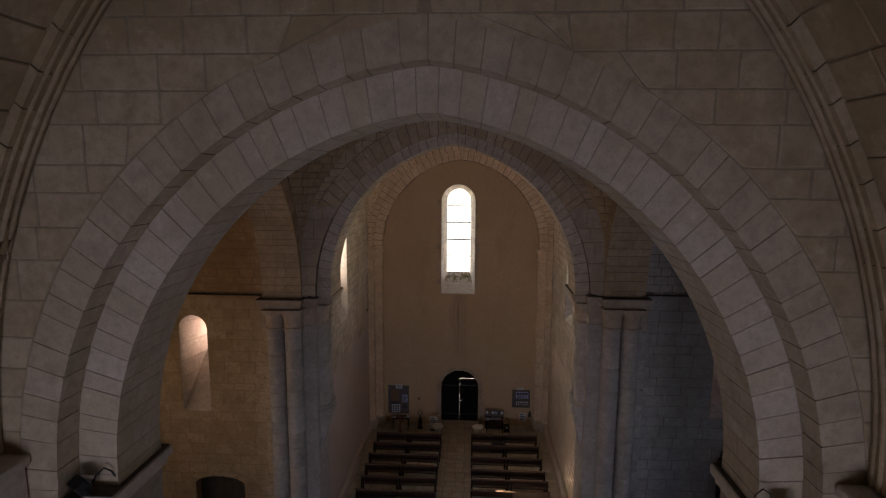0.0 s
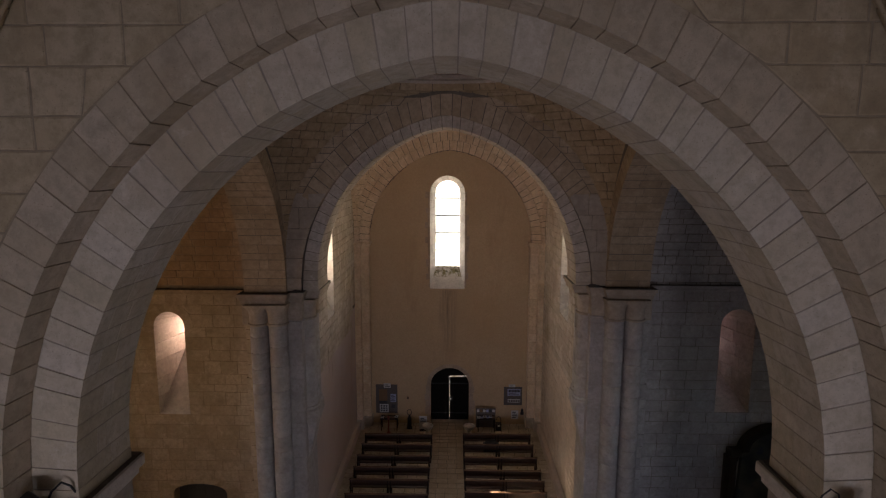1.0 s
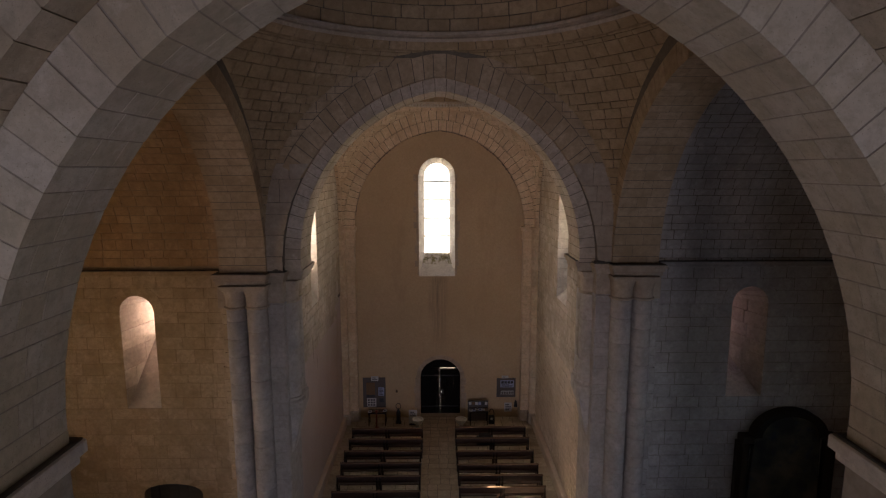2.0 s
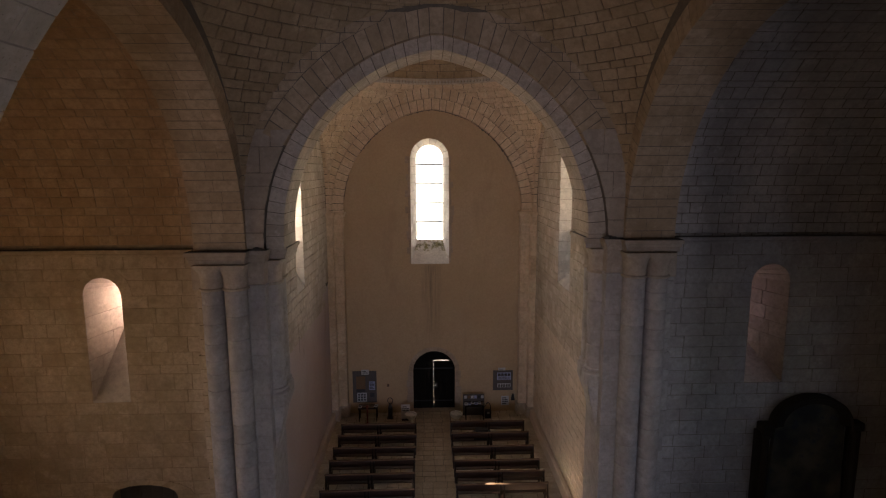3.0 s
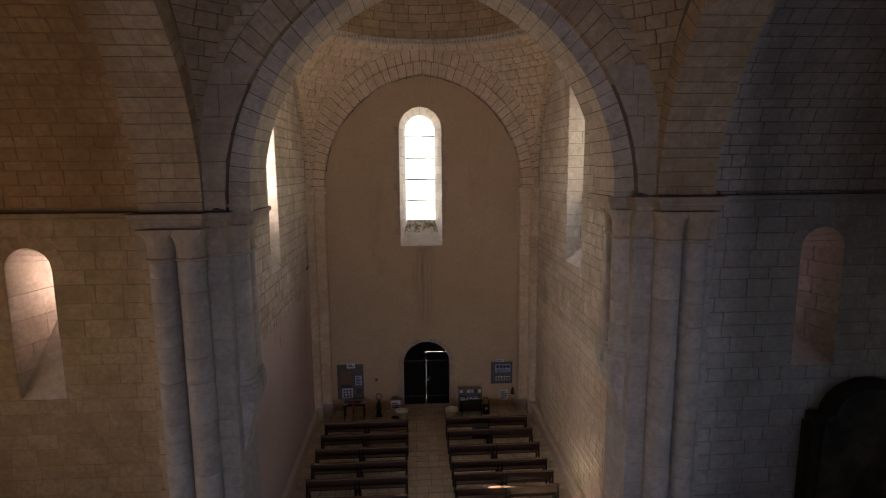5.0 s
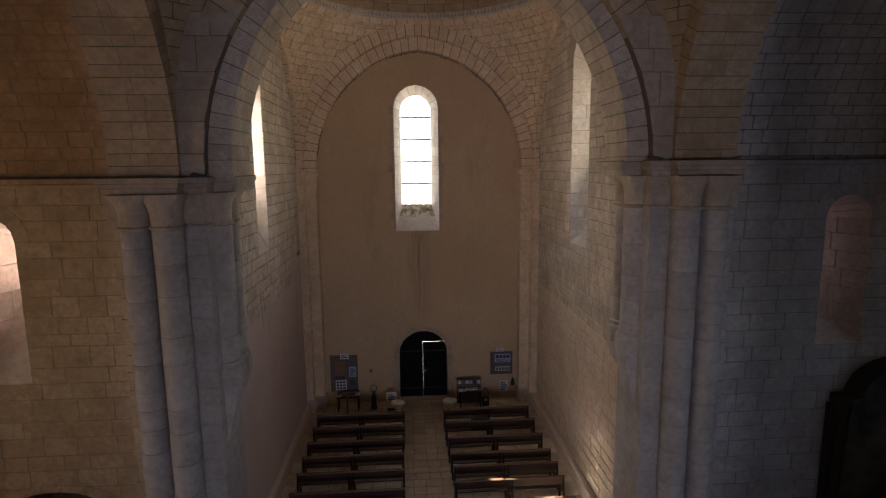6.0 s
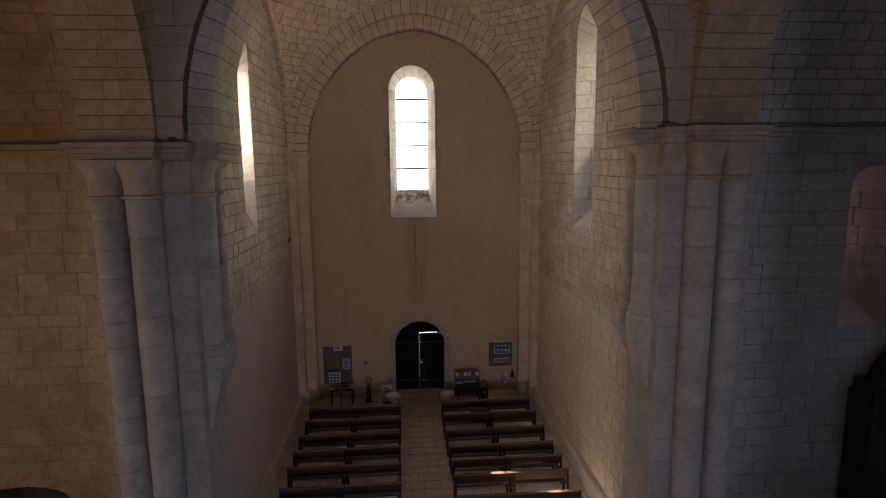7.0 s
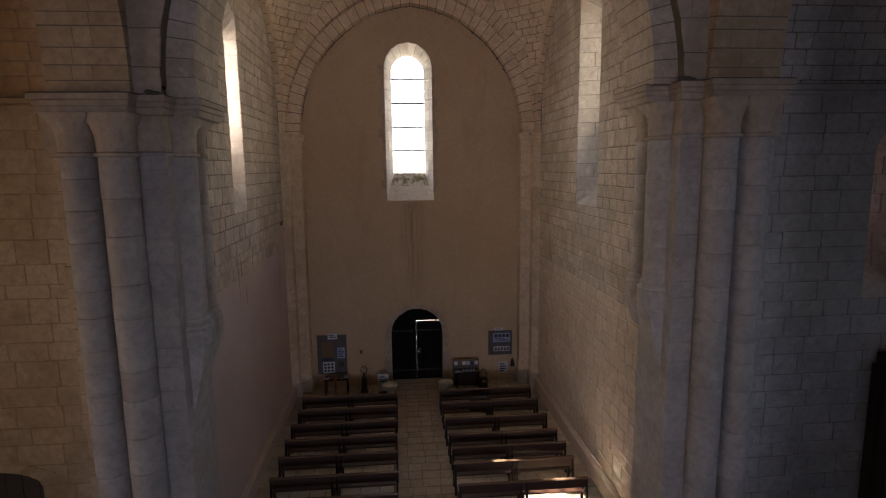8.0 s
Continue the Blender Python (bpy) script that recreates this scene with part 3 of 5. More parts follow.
# ---------- nave arch ----------
nave_out = arch_at(4.04, 9.25, 13.97)
nave_in = arch_at(3.63, 9.40, 13.66)
NAVE_FACE, ORDER = 16.30, 0.22       # face of the outer order, step back to the inner one
wall_nave_outer = arch_wall("wall_nave_arch_east", nave_out, facing_east(NAVE_FACE + 0.008, 0.02), 5.5, 17.8, ORDER + 0.1, 0.007, MORTAR_MID, "pointed nave arch wall of dressed limestone", z0=9.29)
wall_nave_inner = arch_wall("wall_nave_arch", nave_in, facing_east(NAVE_FACE + ORDER + 0.008, 0.02), 5.5, 17.8, 1.14, 0.007, MORTAR_MID, "inner order of the nave arch wall in limestone", z0=9.29)
ring_blocks(wall_nave_inner, LIME, nave_in, facing_east(NAVE_FACE + ORDER, 0.02), 0.0, 0.43, 0.0, 1.15, 45, gapq=0.00045, bond=True)
stilts(wall_nave_inner, LIME, nave_in, facing_east(NAVE_FACE + ORDER, 0.02), 0.0, 0.43, 0.0, 1.15, IMP[-1], IMP[1])
SPRING_TOP = 11.62                   # here the wedge stones begin; below lie plain level courses
q_low = next(q / 1000 for q in range(1000) if nave_out(q / 1000, 0.25)[1] > SPRING_TOP)
ring_blocks(wall_nave_outer, LIME_WARM, nave_out, facing_east(NAVE_FACE, 0.02), 0.0, 0.54, 0.0, ORDER + 0.1, 33, gapq=0.0005, q0=q_low, q1=1 - q_low)
for sd in (-1, 1):
    rr = random.Random(90 + sd)
    rows = []
    for z0, z1 in courses(IMP[sd] + 0.03, SPRING_TOP + 0.25, 0.46, rr):
        n0, n1 = reach_at(nave_out, 0.0, z0), reach_at(nave_out, 0.0, z1)
        rows.append((z0, z1, [(n0, 4.50, n1, 4.50)] if sd > 0 else [(-4.50, -n0, -4.50, -n1)]))
    sheet_blocks(wall_nave_outer, LIME_SPRING, lambda u, v: Vector((0.02 + u, NAVE_FACE, v)), rows, length=0.5, seed=92 + sd, proud=0.001, gap=0.005, rough=0.002, name="springer")
    # ashlar between the wedge stones and the pendentive
    rows = []
    for z0, z1 in courses(SPRING_TOP + 0.25, 14.4, 0.21, rr):
        n0, n1 = reach_at(nave_out, 0.545, z0), reach_at(nave_out, 0.545, z1)
        rows.append((z0, z1, [(n0, 4.40, n1, 4.40)] if sd > 0 else [(-4.40, -n0, -4.40, -n1)]))
    sheet_blocks(wall_nave_outer, LIME_WARM, lambda u, v: Vector((0.02 + u, NAVE_FACE + 0.002, v)), rows, length=0.4, seed=95 + sd, proud=0.001, gap=0.008, rough=0.002)


# ---------- crossing piers ----------
def drums(parent, x, y, r, z0, z1, h, seed, mat=None):
    """A shaft of stone drums."""
    rr = random.Random(seed)
    for a, b in courses(z0, z1, h, rr):
        j = rr.uniform(-0.004, 0.004)
        ob = part("drum", lathe([(r - 0.006 + j, a + 0.002), (r + j, a + 0.008), (r + j, b - 0.008), (r - 0.006 + j, b - 0.002)], 28, (x, y)), mat or LIME_PIER, parent)
        smooth(ob, 50)


for sd, word in ((-1, "south"), (1, "north")):
    zt = IMP[sd]
    WALL = LIME_OCHRE if sd < 0 else LIME_NORTH
    pier = structure(empty(f"crossing_pier_{word}", (sd * 4.9, 16.6, 0)), "compound limestone pier with attached shafts at the crossing", "pier")

    def B(x0, x1, y0, y1, z0, z1, bev=0.015, name="core", mat=LIME_PIER):
        lo, hi = sorted((sd * x0, sd * x1))
        return part(name, box((lo - sd * 4.9, y0 - 16.6, z0), (hi - sd * 4.9, y1 - 16.6, z1), bev), mat, pier)

    B(4.40, 5.55, 16.42, 17.6, 0, zt - 0.05)
    B(4.07, 4.46, 16.36, 17.6, 0, zt - 0.05)
    B(4.36, 5.3, 16.75, 17.92, 0, zt - 0.05, mat=PLASTER_PALE)
    rr = random.Random(50 + sd)
    for a, b in courses(0.2, zt - 0.72, 0.36, rr):
        B(5.30, rr.choice((5.68, 5.71, 5.74)), 16.38 + rr.uniform(-.008, .008), 16.70, a + 0.003, b - 0.003, 0.01, "quoin", WALL)
        B(4.065, 4.52, 16.35 + rr.uniform(-.006, .006), 16.5, a + 0.004, b - 0.004, 0.01, "quoin")
    drums(pier, sd * 4.695 - sd * 4.9, 16.22 - 16.6, 0.262, 0.0, zt - 0.88, 0.62, 60 + sd)
    drums(pier, sd * 5.215 - sd * 4.9, 16.18 - 16.6, 0.25, 0.0, zt - 0.88, 0.42, 64 + sd)
    # the shaft towards the nave ends on a corbel
    zc = 5.47 if sd < 0 else 5.86
    for k, (px, py, r) in enumerate(((4.11, 16.92, 0.29), (4.15, 17.56, 0.26))):
        cx, cy = sd * px - sd * 4.9, py - 16.6
        drums(pier, cx, cy, r, zc, zt - 0.88, 0.62, 68 + sd + 4 * k)
        # base mouldings, a block and a console that tapers into the wall
        smooth(part("shaft_base", lathe([(r + 0.005, zc + 0.10), (r + 0.035, zc + 0.085), (r + 0.045, zc + 0.06), (r + 0.035, zc + 0.035), (r + 0.01, zc + 0.025), (r + 0.01, zc - 0.005), (r + 0.06, zc - 0.02), (r + 0.085, zc - 0.05), (r + 0.085, zc - 0.08), (r + 0.06, zc - 0.11)][::-1], 32, (cx, cy)), LIME_PIER, pier), 30)
        hw = r + 0.065
        bm = bmesh.new()
        loops = []
        for z, g in ((zc - 0.09, -0.015), (zc - 0.105, 0.0), (zc - 0.36, 0.0), (zc - 0.375, -0.015)):
            w = hw + g
            pts = ((4.46, py - w), (px - 0.10, py - w), (px - w + 0.07, py - w + 0.10), (px - w, py - 0.12), (px - w, py + 0.12), (px - w + 0.07, py + w - 0.10), (px - 0.10, py + w), (4.46, py + w))
            loops.append([bm.verts.new((sd * (x - 4.9), y - 16.6, z)) for x, y in pts])
        for a_, b_ in zip(loops, loops[1:]):
            for i in range(8):
                bm.faces.new((a_[i], a_[(i + 1) % 8], b_[(i + 1) % 8], b_[i]))
        bm.faces.new(loops[0]), bm.faces.new(loops[-1][::-1])
        bmesh.ops.recalc_face_normals(bm, faces=bm.faces)
        part("corbel_block", bm, LIME_PIER, pier)
        bm = bmesh.new()
        rows_ = []
        drop = (1.15, 0.60)[k]
        for f_, down in ((1.0, 0.0), (0.93, 0.12), (0.62, 0.5), (0.28, 0.85), (0.08, 1.0)):
            w_, out_ = r + 0.01, (r - 0.01) * f_
            rows_.append([bm.verts.new((sd * (x - 4.9), y - 16.6, zc - 0.37 - drop * down)) for x, y in ((4.40, py - w_), (4.09, py - w_), (4.10 - out_, py - w_ + 0.03), (4.09 - out_, py), (4.10 - out_, py + w_ - 0.03), (4.09, py + w_), (4.40, py + w_))])
        for a_, b_ in zip(rows_, rows_[1:]):
            for i in range(6):
                bm.faces.new((a_[i], a_[i + 1], b_[i + 1], b_[i]))
        bm.faces.new(rows_[0]), bm.faces.new(rows_[-1][::-1])
        bmesh.ops.recalc_face_normals(bm, faces=bm.faces)
        part("corbel", bm, LIME_PIER, pier)
    # capitals: a ring, a bell that spreads to the square, the impost
    for nm, px, py, r in (("capital", 4.695, 16.22, 0.262), ("capital", 5.215, 16.18, 0.25), ("capital", 4.11, 16.92, 0.29), ("capital", 4.15, 17.56, 0.26)):
        x, y = sd * px - sd * 4.9, py - 16.6
        bm = bmesh.new()
        loops = []
        prof = [(0.0, r + 0.015, 0), (0.02, r + 0.045, 0), (0.055, r + 0.045, 0), (0.075, r + 0.008, 0.0), (0.28, r + 0.01, 0.05), (0.45, r + 0.03, 0.35), (0.56, r + 0.07, 0.8), (0.62, r + 0.08, 1.0)]
        for dz, rad, sq in prof:
            loop = []
            for i in range(24):
                a = 2 * math.pi * i / 24
                c, s = math.cos(a), math.sin(a)
                k = 1 / max(abs(c), abs(s))
                m = rad * (1 - sq) + rad * k * sq
                loop.append(bm.verts.new((x + c * m, y + s * m, zt - 0.90 + dz)))
            loops.append(loop)
        for p, q in zip(loops, loops[1:]):
            for i in range(24):
                bm.faces.new((p[i], p[(i + 1) % 24], q[(i + 1) % 24], q[i]))
        bm.faces.new(loops[0][::-1]), bm.faces.new(loops[-1])
        smooth(part(nm, bm, LIME_SPRING, pier), 50)
    B(5.40, 5.68, 16.16, 16.68, zt - 0.90, zt - 0.28, 0.015, "capital", LIME_SPRING)
    B(4.05, 4.46, 16.32, 16.6, zt - 0.82, zt - 0.28, 0.015, "capital", LIME_SPRING)
    B(4.03, 4.46, 16.30, 16.6, zt - 0.885, zt - 0.822, 0.02, "capital")
    bm = bmesh.new()
    for x0, x1, y0, y1 in ((4.36, 5.72, 15.98, 16.7), (3.98, 4.60, 16.24, 17.0), (3.60, 4.60, 16.66, 17.94)):
        for dz0, dz1, pr in ((-0.28, -0.17, -0.05), (-0.17, -0.09, -0.02), (-0.09, 0.0, 0.02)):
            lo, hi = sorted((sd * (x0 - pr), sd * (x1 + pr)))
            add_box(bm, (lo - sd * 4.9, y0 - pr - 16.6, zt + dz0), (hi - sd * 4.9, y1 + pr - 16.6, zt + dz1), 0.01)
    part("impost", bm, LIME_SPRING, pier)
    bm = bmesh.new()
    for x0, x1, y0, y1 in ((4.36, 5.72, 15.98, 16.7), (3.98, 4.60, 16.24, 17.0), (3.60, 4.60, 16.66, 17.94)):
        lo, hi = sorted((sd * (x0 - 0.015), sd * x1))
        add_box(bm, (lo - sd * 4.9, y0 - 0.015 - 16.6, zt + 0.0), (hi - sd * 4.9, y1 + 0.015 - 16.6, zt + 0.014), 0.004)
    part("dusty_top", bm, SOOT_SHADE, pier, "sooty dust on the impost ledge")

# ---------- pendentives and domes ----------
def pendentive_dome(word, cx, cy, hx, hy, ring_z, K, rise, label, mat, first, dome_mat):
    rho = 0.955
    zc = ring_z - K * math.sqrt(2 - rho * rho)

    def Z(R):
        return zc + K * math.sqrt(max(0.0, 2 - R * R))

    def reach(a):
        return min(1 / max(abs(math.cos(a)), 1e-6), 1 / max(abs(math.sin(a)), 1e-6))

    n = 384
    rows_ = []
    for k in range(15):
        row = []
        for i in range(n):
            a = 2 * math.pi * (i + 0.5) / n
            R = rho + (reach(a) * 1.03 - rho) * k / 14
            row.append((cx + hx * (R + 0.004) * math.cos(a), cy + hy * (R + 0.004) * math.sin(a), Z(R) + 0.014))
        rows_.append(row)
    pend = structure(loft(f"ceiling_pendentive_{word}", rows_, MORTAR, closed=True), label, "vault")
    # coursed stones on each corner
    for corner in range(4):
        if corner not in first:
            continue
        base = math.pi / 4 + corner * math.pi / 2
        rr = random.Random(80 + corner)
        zs = courses(Z(1.4136), Z(1.03), 0.225, rr) + [(Z(a), Z(b)) for a, b in ((1.03, 1.012), (1.012, 1.003), (1.003, 1.0))] + [(Z(1.0), ring_z - 0.02)]
        stones = []
        for z0, z1 in zs:
            R0, R1 = math.sqrt(max(0, 2 - ((z0 - zc) / K) ** 2)), math.sqrt(max(0, 2 - ((z1 - zc) / K) ** 2))
            Rm = (R0 + R1) / 2
            h0, h1 = [(math.pi / 4 - math.acos(min(1, 1 / R)) if R > 1 else math.pi / 4) + 0.012 for R in (R0, R1)]
            for u0, u1 in split(base - max(h0, h1), base + max(h0, h1), 0.42 / (Rm * hx), rr):
                g = (0.007 if word == "nave" else 0.006) / hx
                e_ = 0.006 if word == "nave" else 0.005
                q = []
                for a, R, dz, hh in ((u0 + g, R0, z0 + e_, h0), (u1 - g, R0, z0 + e_, h0), (u1 - g, R1, z1 - e_, h1), (u0 + g, R1, z1 - e_, h1)):
                    a = min(max(a, base - hh), base + hh)
                    q.append(Vector((cx + hx * R * math.cos(a), cy + hy * R * math.sin(a), dz)))
                if (q[1] - q[0]).length + (q[2] - q[3]).length < 0.06:
                    continue
                mid = sum(q, Vector()) / 4
                nrm = (q[2] - q[0]).cross(q[3] - q[1]).normalized()
                if nrm.dot(Vector((cx, cy, ring_z - 3)) - mid) < 0:
                    nrm = -nrm
                stones.append(block(q, nrm, 0.010 + rr.uniform(-0.004, 0.004)))
        PIECES.append((pend, mat, "ashlar", stones))
    # ring moulding
    ringm = structure(empty(f"dome_ring_{word}", (cx, cy, ring_z)), "moulded limestone ring at the foot of the dome", "moulding")
    prof = [(0.99, -0.03), (0.955, -0.03), (0.945, 0.03), (0.955, 0.08), (0.925, 0.10), (0.925, 0.17), (0.96, 0.22), (1.0, 0.22)]
    loft("moulding", [[(hx * r * math.cos(2 * math.pi * i / n), hy * r * math.sin(2 * math.pi * i / n), z) for i in range(n)] for r, z in prof], LIME, ringm, closed=True)
    n = 96
    dome = structure(loft(f"ceiling_dome_{word}", [[(cx + hx * 0.962 * math.cos(t) * math.cos(2 * math.pi * i / n), cy + hy * 0.962 * math.cos(t) * math.sin(2 * math.pi * i / n), ring_z + 0.2 + rise * math.sin(t)) for i in range(n)] for t in [math.pi / 2 * k / 20 for k in range(21)]], MORTAR, closed=True), "coursed limestone dome", "dome")
    stones = []
    rr = random.Random(99)
    for t0, t1 in split(0.0, 1.0, 0.085, rr, 0.1):
        for u0, u1 in split(0.0, 2 * math.pi, 0.15 / max(0.3, math.cos(t0)), rr):
            q = []
            for a, t in ((u0 + 0.0015, t0 + 0.0015), (u1 - 0.0015, t0 + 0.0015), (u1 - 0.0015, t1 - 0.0015), (u0 + 0.0015, t1 - 0.0015)):
                q.append(Vector((cx + hx * 0.96 * math.cos(t) * math.cos(a), cy + hy * 0.96 * math.cos(t) * math.sin(a), ring_z + 0.2 + rise * math.sin(t))))
            mid = sum(q, Vector()) / 4
            nrm = (Vector((cx, cy, ring_z)) - mid).normalized()
            stones.append(block(q, nrm, 0.010))
    PIECES.append((dome, dome_mat, "+ashlar", stones))
    return ringm


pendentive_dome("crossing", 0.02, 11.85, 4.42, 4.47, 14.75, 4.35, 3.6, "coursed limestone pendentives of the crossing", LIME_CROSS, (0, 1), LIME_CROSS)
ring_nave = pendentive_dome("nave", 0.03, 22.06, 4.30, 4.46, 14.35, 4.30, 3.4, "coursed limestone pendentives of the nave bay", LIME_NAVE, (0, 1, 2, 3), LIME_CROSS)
# a row of billets under the nave dome
bm = bmesh.new()
for i in range(190):
    a = 2 * math.pi * i / 190
    m = Matrix.Translation((4.30 * 0.935 * math.cos(a), 4.46 * 0.935 * math.sin(a), 0.055)) @ Matrix.Rotation(a, 4, "Z") @ Matrix.Diagonal((0.09, 0.075, 0.10, 1))
    bmesh.ops.create_cube(bm, size=1.0, matrix=m)
tagged(part("billet", bm, LIME_PALE, ring_nave, "row of small carved billets"), kind="stuff")


# ---------- splayed windows ----------
def window(name, tw, sc, w_out, sill_out, spring_out, w_in, sill_in, spring_in, depth, mat, label, bars=4, moss=False, course=0.36, seed=1):
    base = tw(Vector((sc, 0, sill_out)))
    win = structure(empty(name, base), label, "window")

    def at(s, d, z):
        return tw(Vector((sc + s, d, z))) - base

    def prof(w, sill, spring, n=16):
        return [(-w / 2, sill)] + [(-w / 2 * math.cos(a), spring + w / 2 * math.sin(a)) for a in [math.pi * i / n for i in range(n + 1)]] + [(w / 2, sill)]

    po, pi_ = prof(w_out, sill_out, spring_out), prof(w_in, sill_in, spring_in)
    loft("reveal", [[at(s * 1.01, 0.0, z) for s, z in po], [at(s * 1.01, depth + 0.3, z) for s, z in pi_]], MORTAR_PALE, win)
    rr = random.Random(seed)
    stones = []

    def quad(pa, pb, pc, pd, toward):
        q = [Vector(p) for p in (pa, pb, pc, pd)]
        nrm = (q[2] - q[0]).cross(q[3] - q[1]).normalized()
        if nrm.dot(Vector(toward) - sum(q, Vector()) / 4) < 0:
            nrm = -nrm
        stones.append(block(q, nrm, 0.006, 0.03, 0.004))

    axis = lambda z: at(0, depth * 0.4, z)
    n = max(3, round((spring_out - sill_out) / course))
    for side in (-1, 1):
        for i in range(n):
            za = sill_out + (spring_out - sill_out) * i / n + 0.005
            zb = sill_out + (spring_out - sill_out) * (i + 1) / n - 0.005
            mid = rr.uniform(0.35, 0.65) if course < 0.5 else 1.0
            rise = max(sill_in - sill_out, 0.01)
            marks = sorted({0.0, 1.0, mid, *[d for d in ((za - sill_out) / rise, (zb - sill_out) / rise) if 0.02 < d < 0.98]})
            for d0, d1 in zip(marks, marks[1:]):
                e0, e1 = d0 + (0.006 if d0 == mid else 0), d1 - (0.006 if d1 == mid else 0)

                def pt(z, d):
                    z = max(z, sill_out + rise * d)
                    return at(side * (w_out + (w_in - w_out) * d) / 2, depth * d, z)
                pts = [pt(za, e0), pt(zb, e0), pt(zb, e1), pt(za, e1)]
                if (pts[0] - pts[1]).length + (pts[2] - pts[3]).length < 0.03 or e1 - e0 < 0.02:
                    continue
                if (pts[2] - pts[3]).length < 0.004:
                    pts[2] = pts[2] + Vector((0, 0, 0.004))
                quad(*pts, axis(za))
    for i in range(8):
        a0, a1 = math.pi * i / 8 + 0.01, math.pi * (i + 1) / 8 - 0.01
        def hp(a, d):
            w = w_out + (w_in - w_out) * d
            return at(-w / 2 * math.cos(a), depth * d, spring_out + (spring_in - spring_out) * d + w / 2 * math.sin(a))
        quad(hp(a0, 0), hp(a1, 0), hp(a1, 1), hp(a0, 1), axis(spring_out))
    PIECES.append((win, mat, "reveal_stone", stones))
    # sloping sill
    def sp(f, s):
        w = w_out + (w_in - w_out) * f
        return at(s * w / 2, depth * f, sill_out + (sill_in - sill_out) * f)
    cut = 0.55
    for nm, f0, f1, m in (("sill", 0.012, cut, mat), ("sill", cut, 1.05, MOSS if moss else mat)):
        q = [sp(f0, -1), sp(f0, 1), sp(f1, 1), sp(f1, -1)]
        vs = [Vector(p) for p in q] + [Vector(p) - Vector((0, 0, 0.25)) for p in q]
        raw(nm, vs, solid(vs)[1], m, win)
    # pane and iron bars
    pp = prof(w_in * 1.02, sill_in, spring_in)
    g = raw("pane", [at(s, depth + 0.02, z) for s, z in pp], [tuple(range(len(pp)))], GLASS, win)
    g.visible_shadow = False
    top = spring_in + w_in / 2
    for i in range(bars):
        z = sill_in + (top - sill_in) * (i + 1) / (bars + 1)
        part("saddle_bar", tube([at(-w_in / 2, depth - 0.0, z), at(w_in / 2, depth, z)], 0.036, 6), IRON, win)
    return win


window("window_1", facing_east(WEST_Y), -0.09, 1.66, 6.84, 11.42, 1.16, 7.77, 11.42, 0.80, LIME_PALE, "tall round-headed window with splayed limestone reveals", 4, True, seed=3)
for sd, word in ((-1, "south"), (1, "north")):
    window(f"window_{3 + sd}", facing_in(sd, NAVE_X), NWIN[sd][0], NWIN[sd][1], 6.95, NWIN[sd][2], NWIN[sd][1] * (0.98 if sd < 0 else 0.66), 8.7 if sd < 0 else 7.9, 10.5 if sd < 0 else 11.6, 0.85 if sd < 0 else 1.05, LIME_PALE, "tall round-headed nave window with deep splayed reveals", 4, False, seed=5 + sd)
window("window_5", facing_east(TRANS_Y), -8.05, 0.91, 5.27, 7.97, 0.32, 7.15, 7.9, 1.4, LIME_PALE, "narrow round-headed transept window with steep sill", 2, False, 0.55, seed=8)
# Reveals in darker limestone: this window's shade is put into the colour.
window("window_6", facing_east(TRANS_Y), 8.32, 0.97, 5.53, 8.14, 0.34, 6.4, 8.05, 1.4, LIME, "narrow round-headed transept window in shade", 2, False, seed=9)

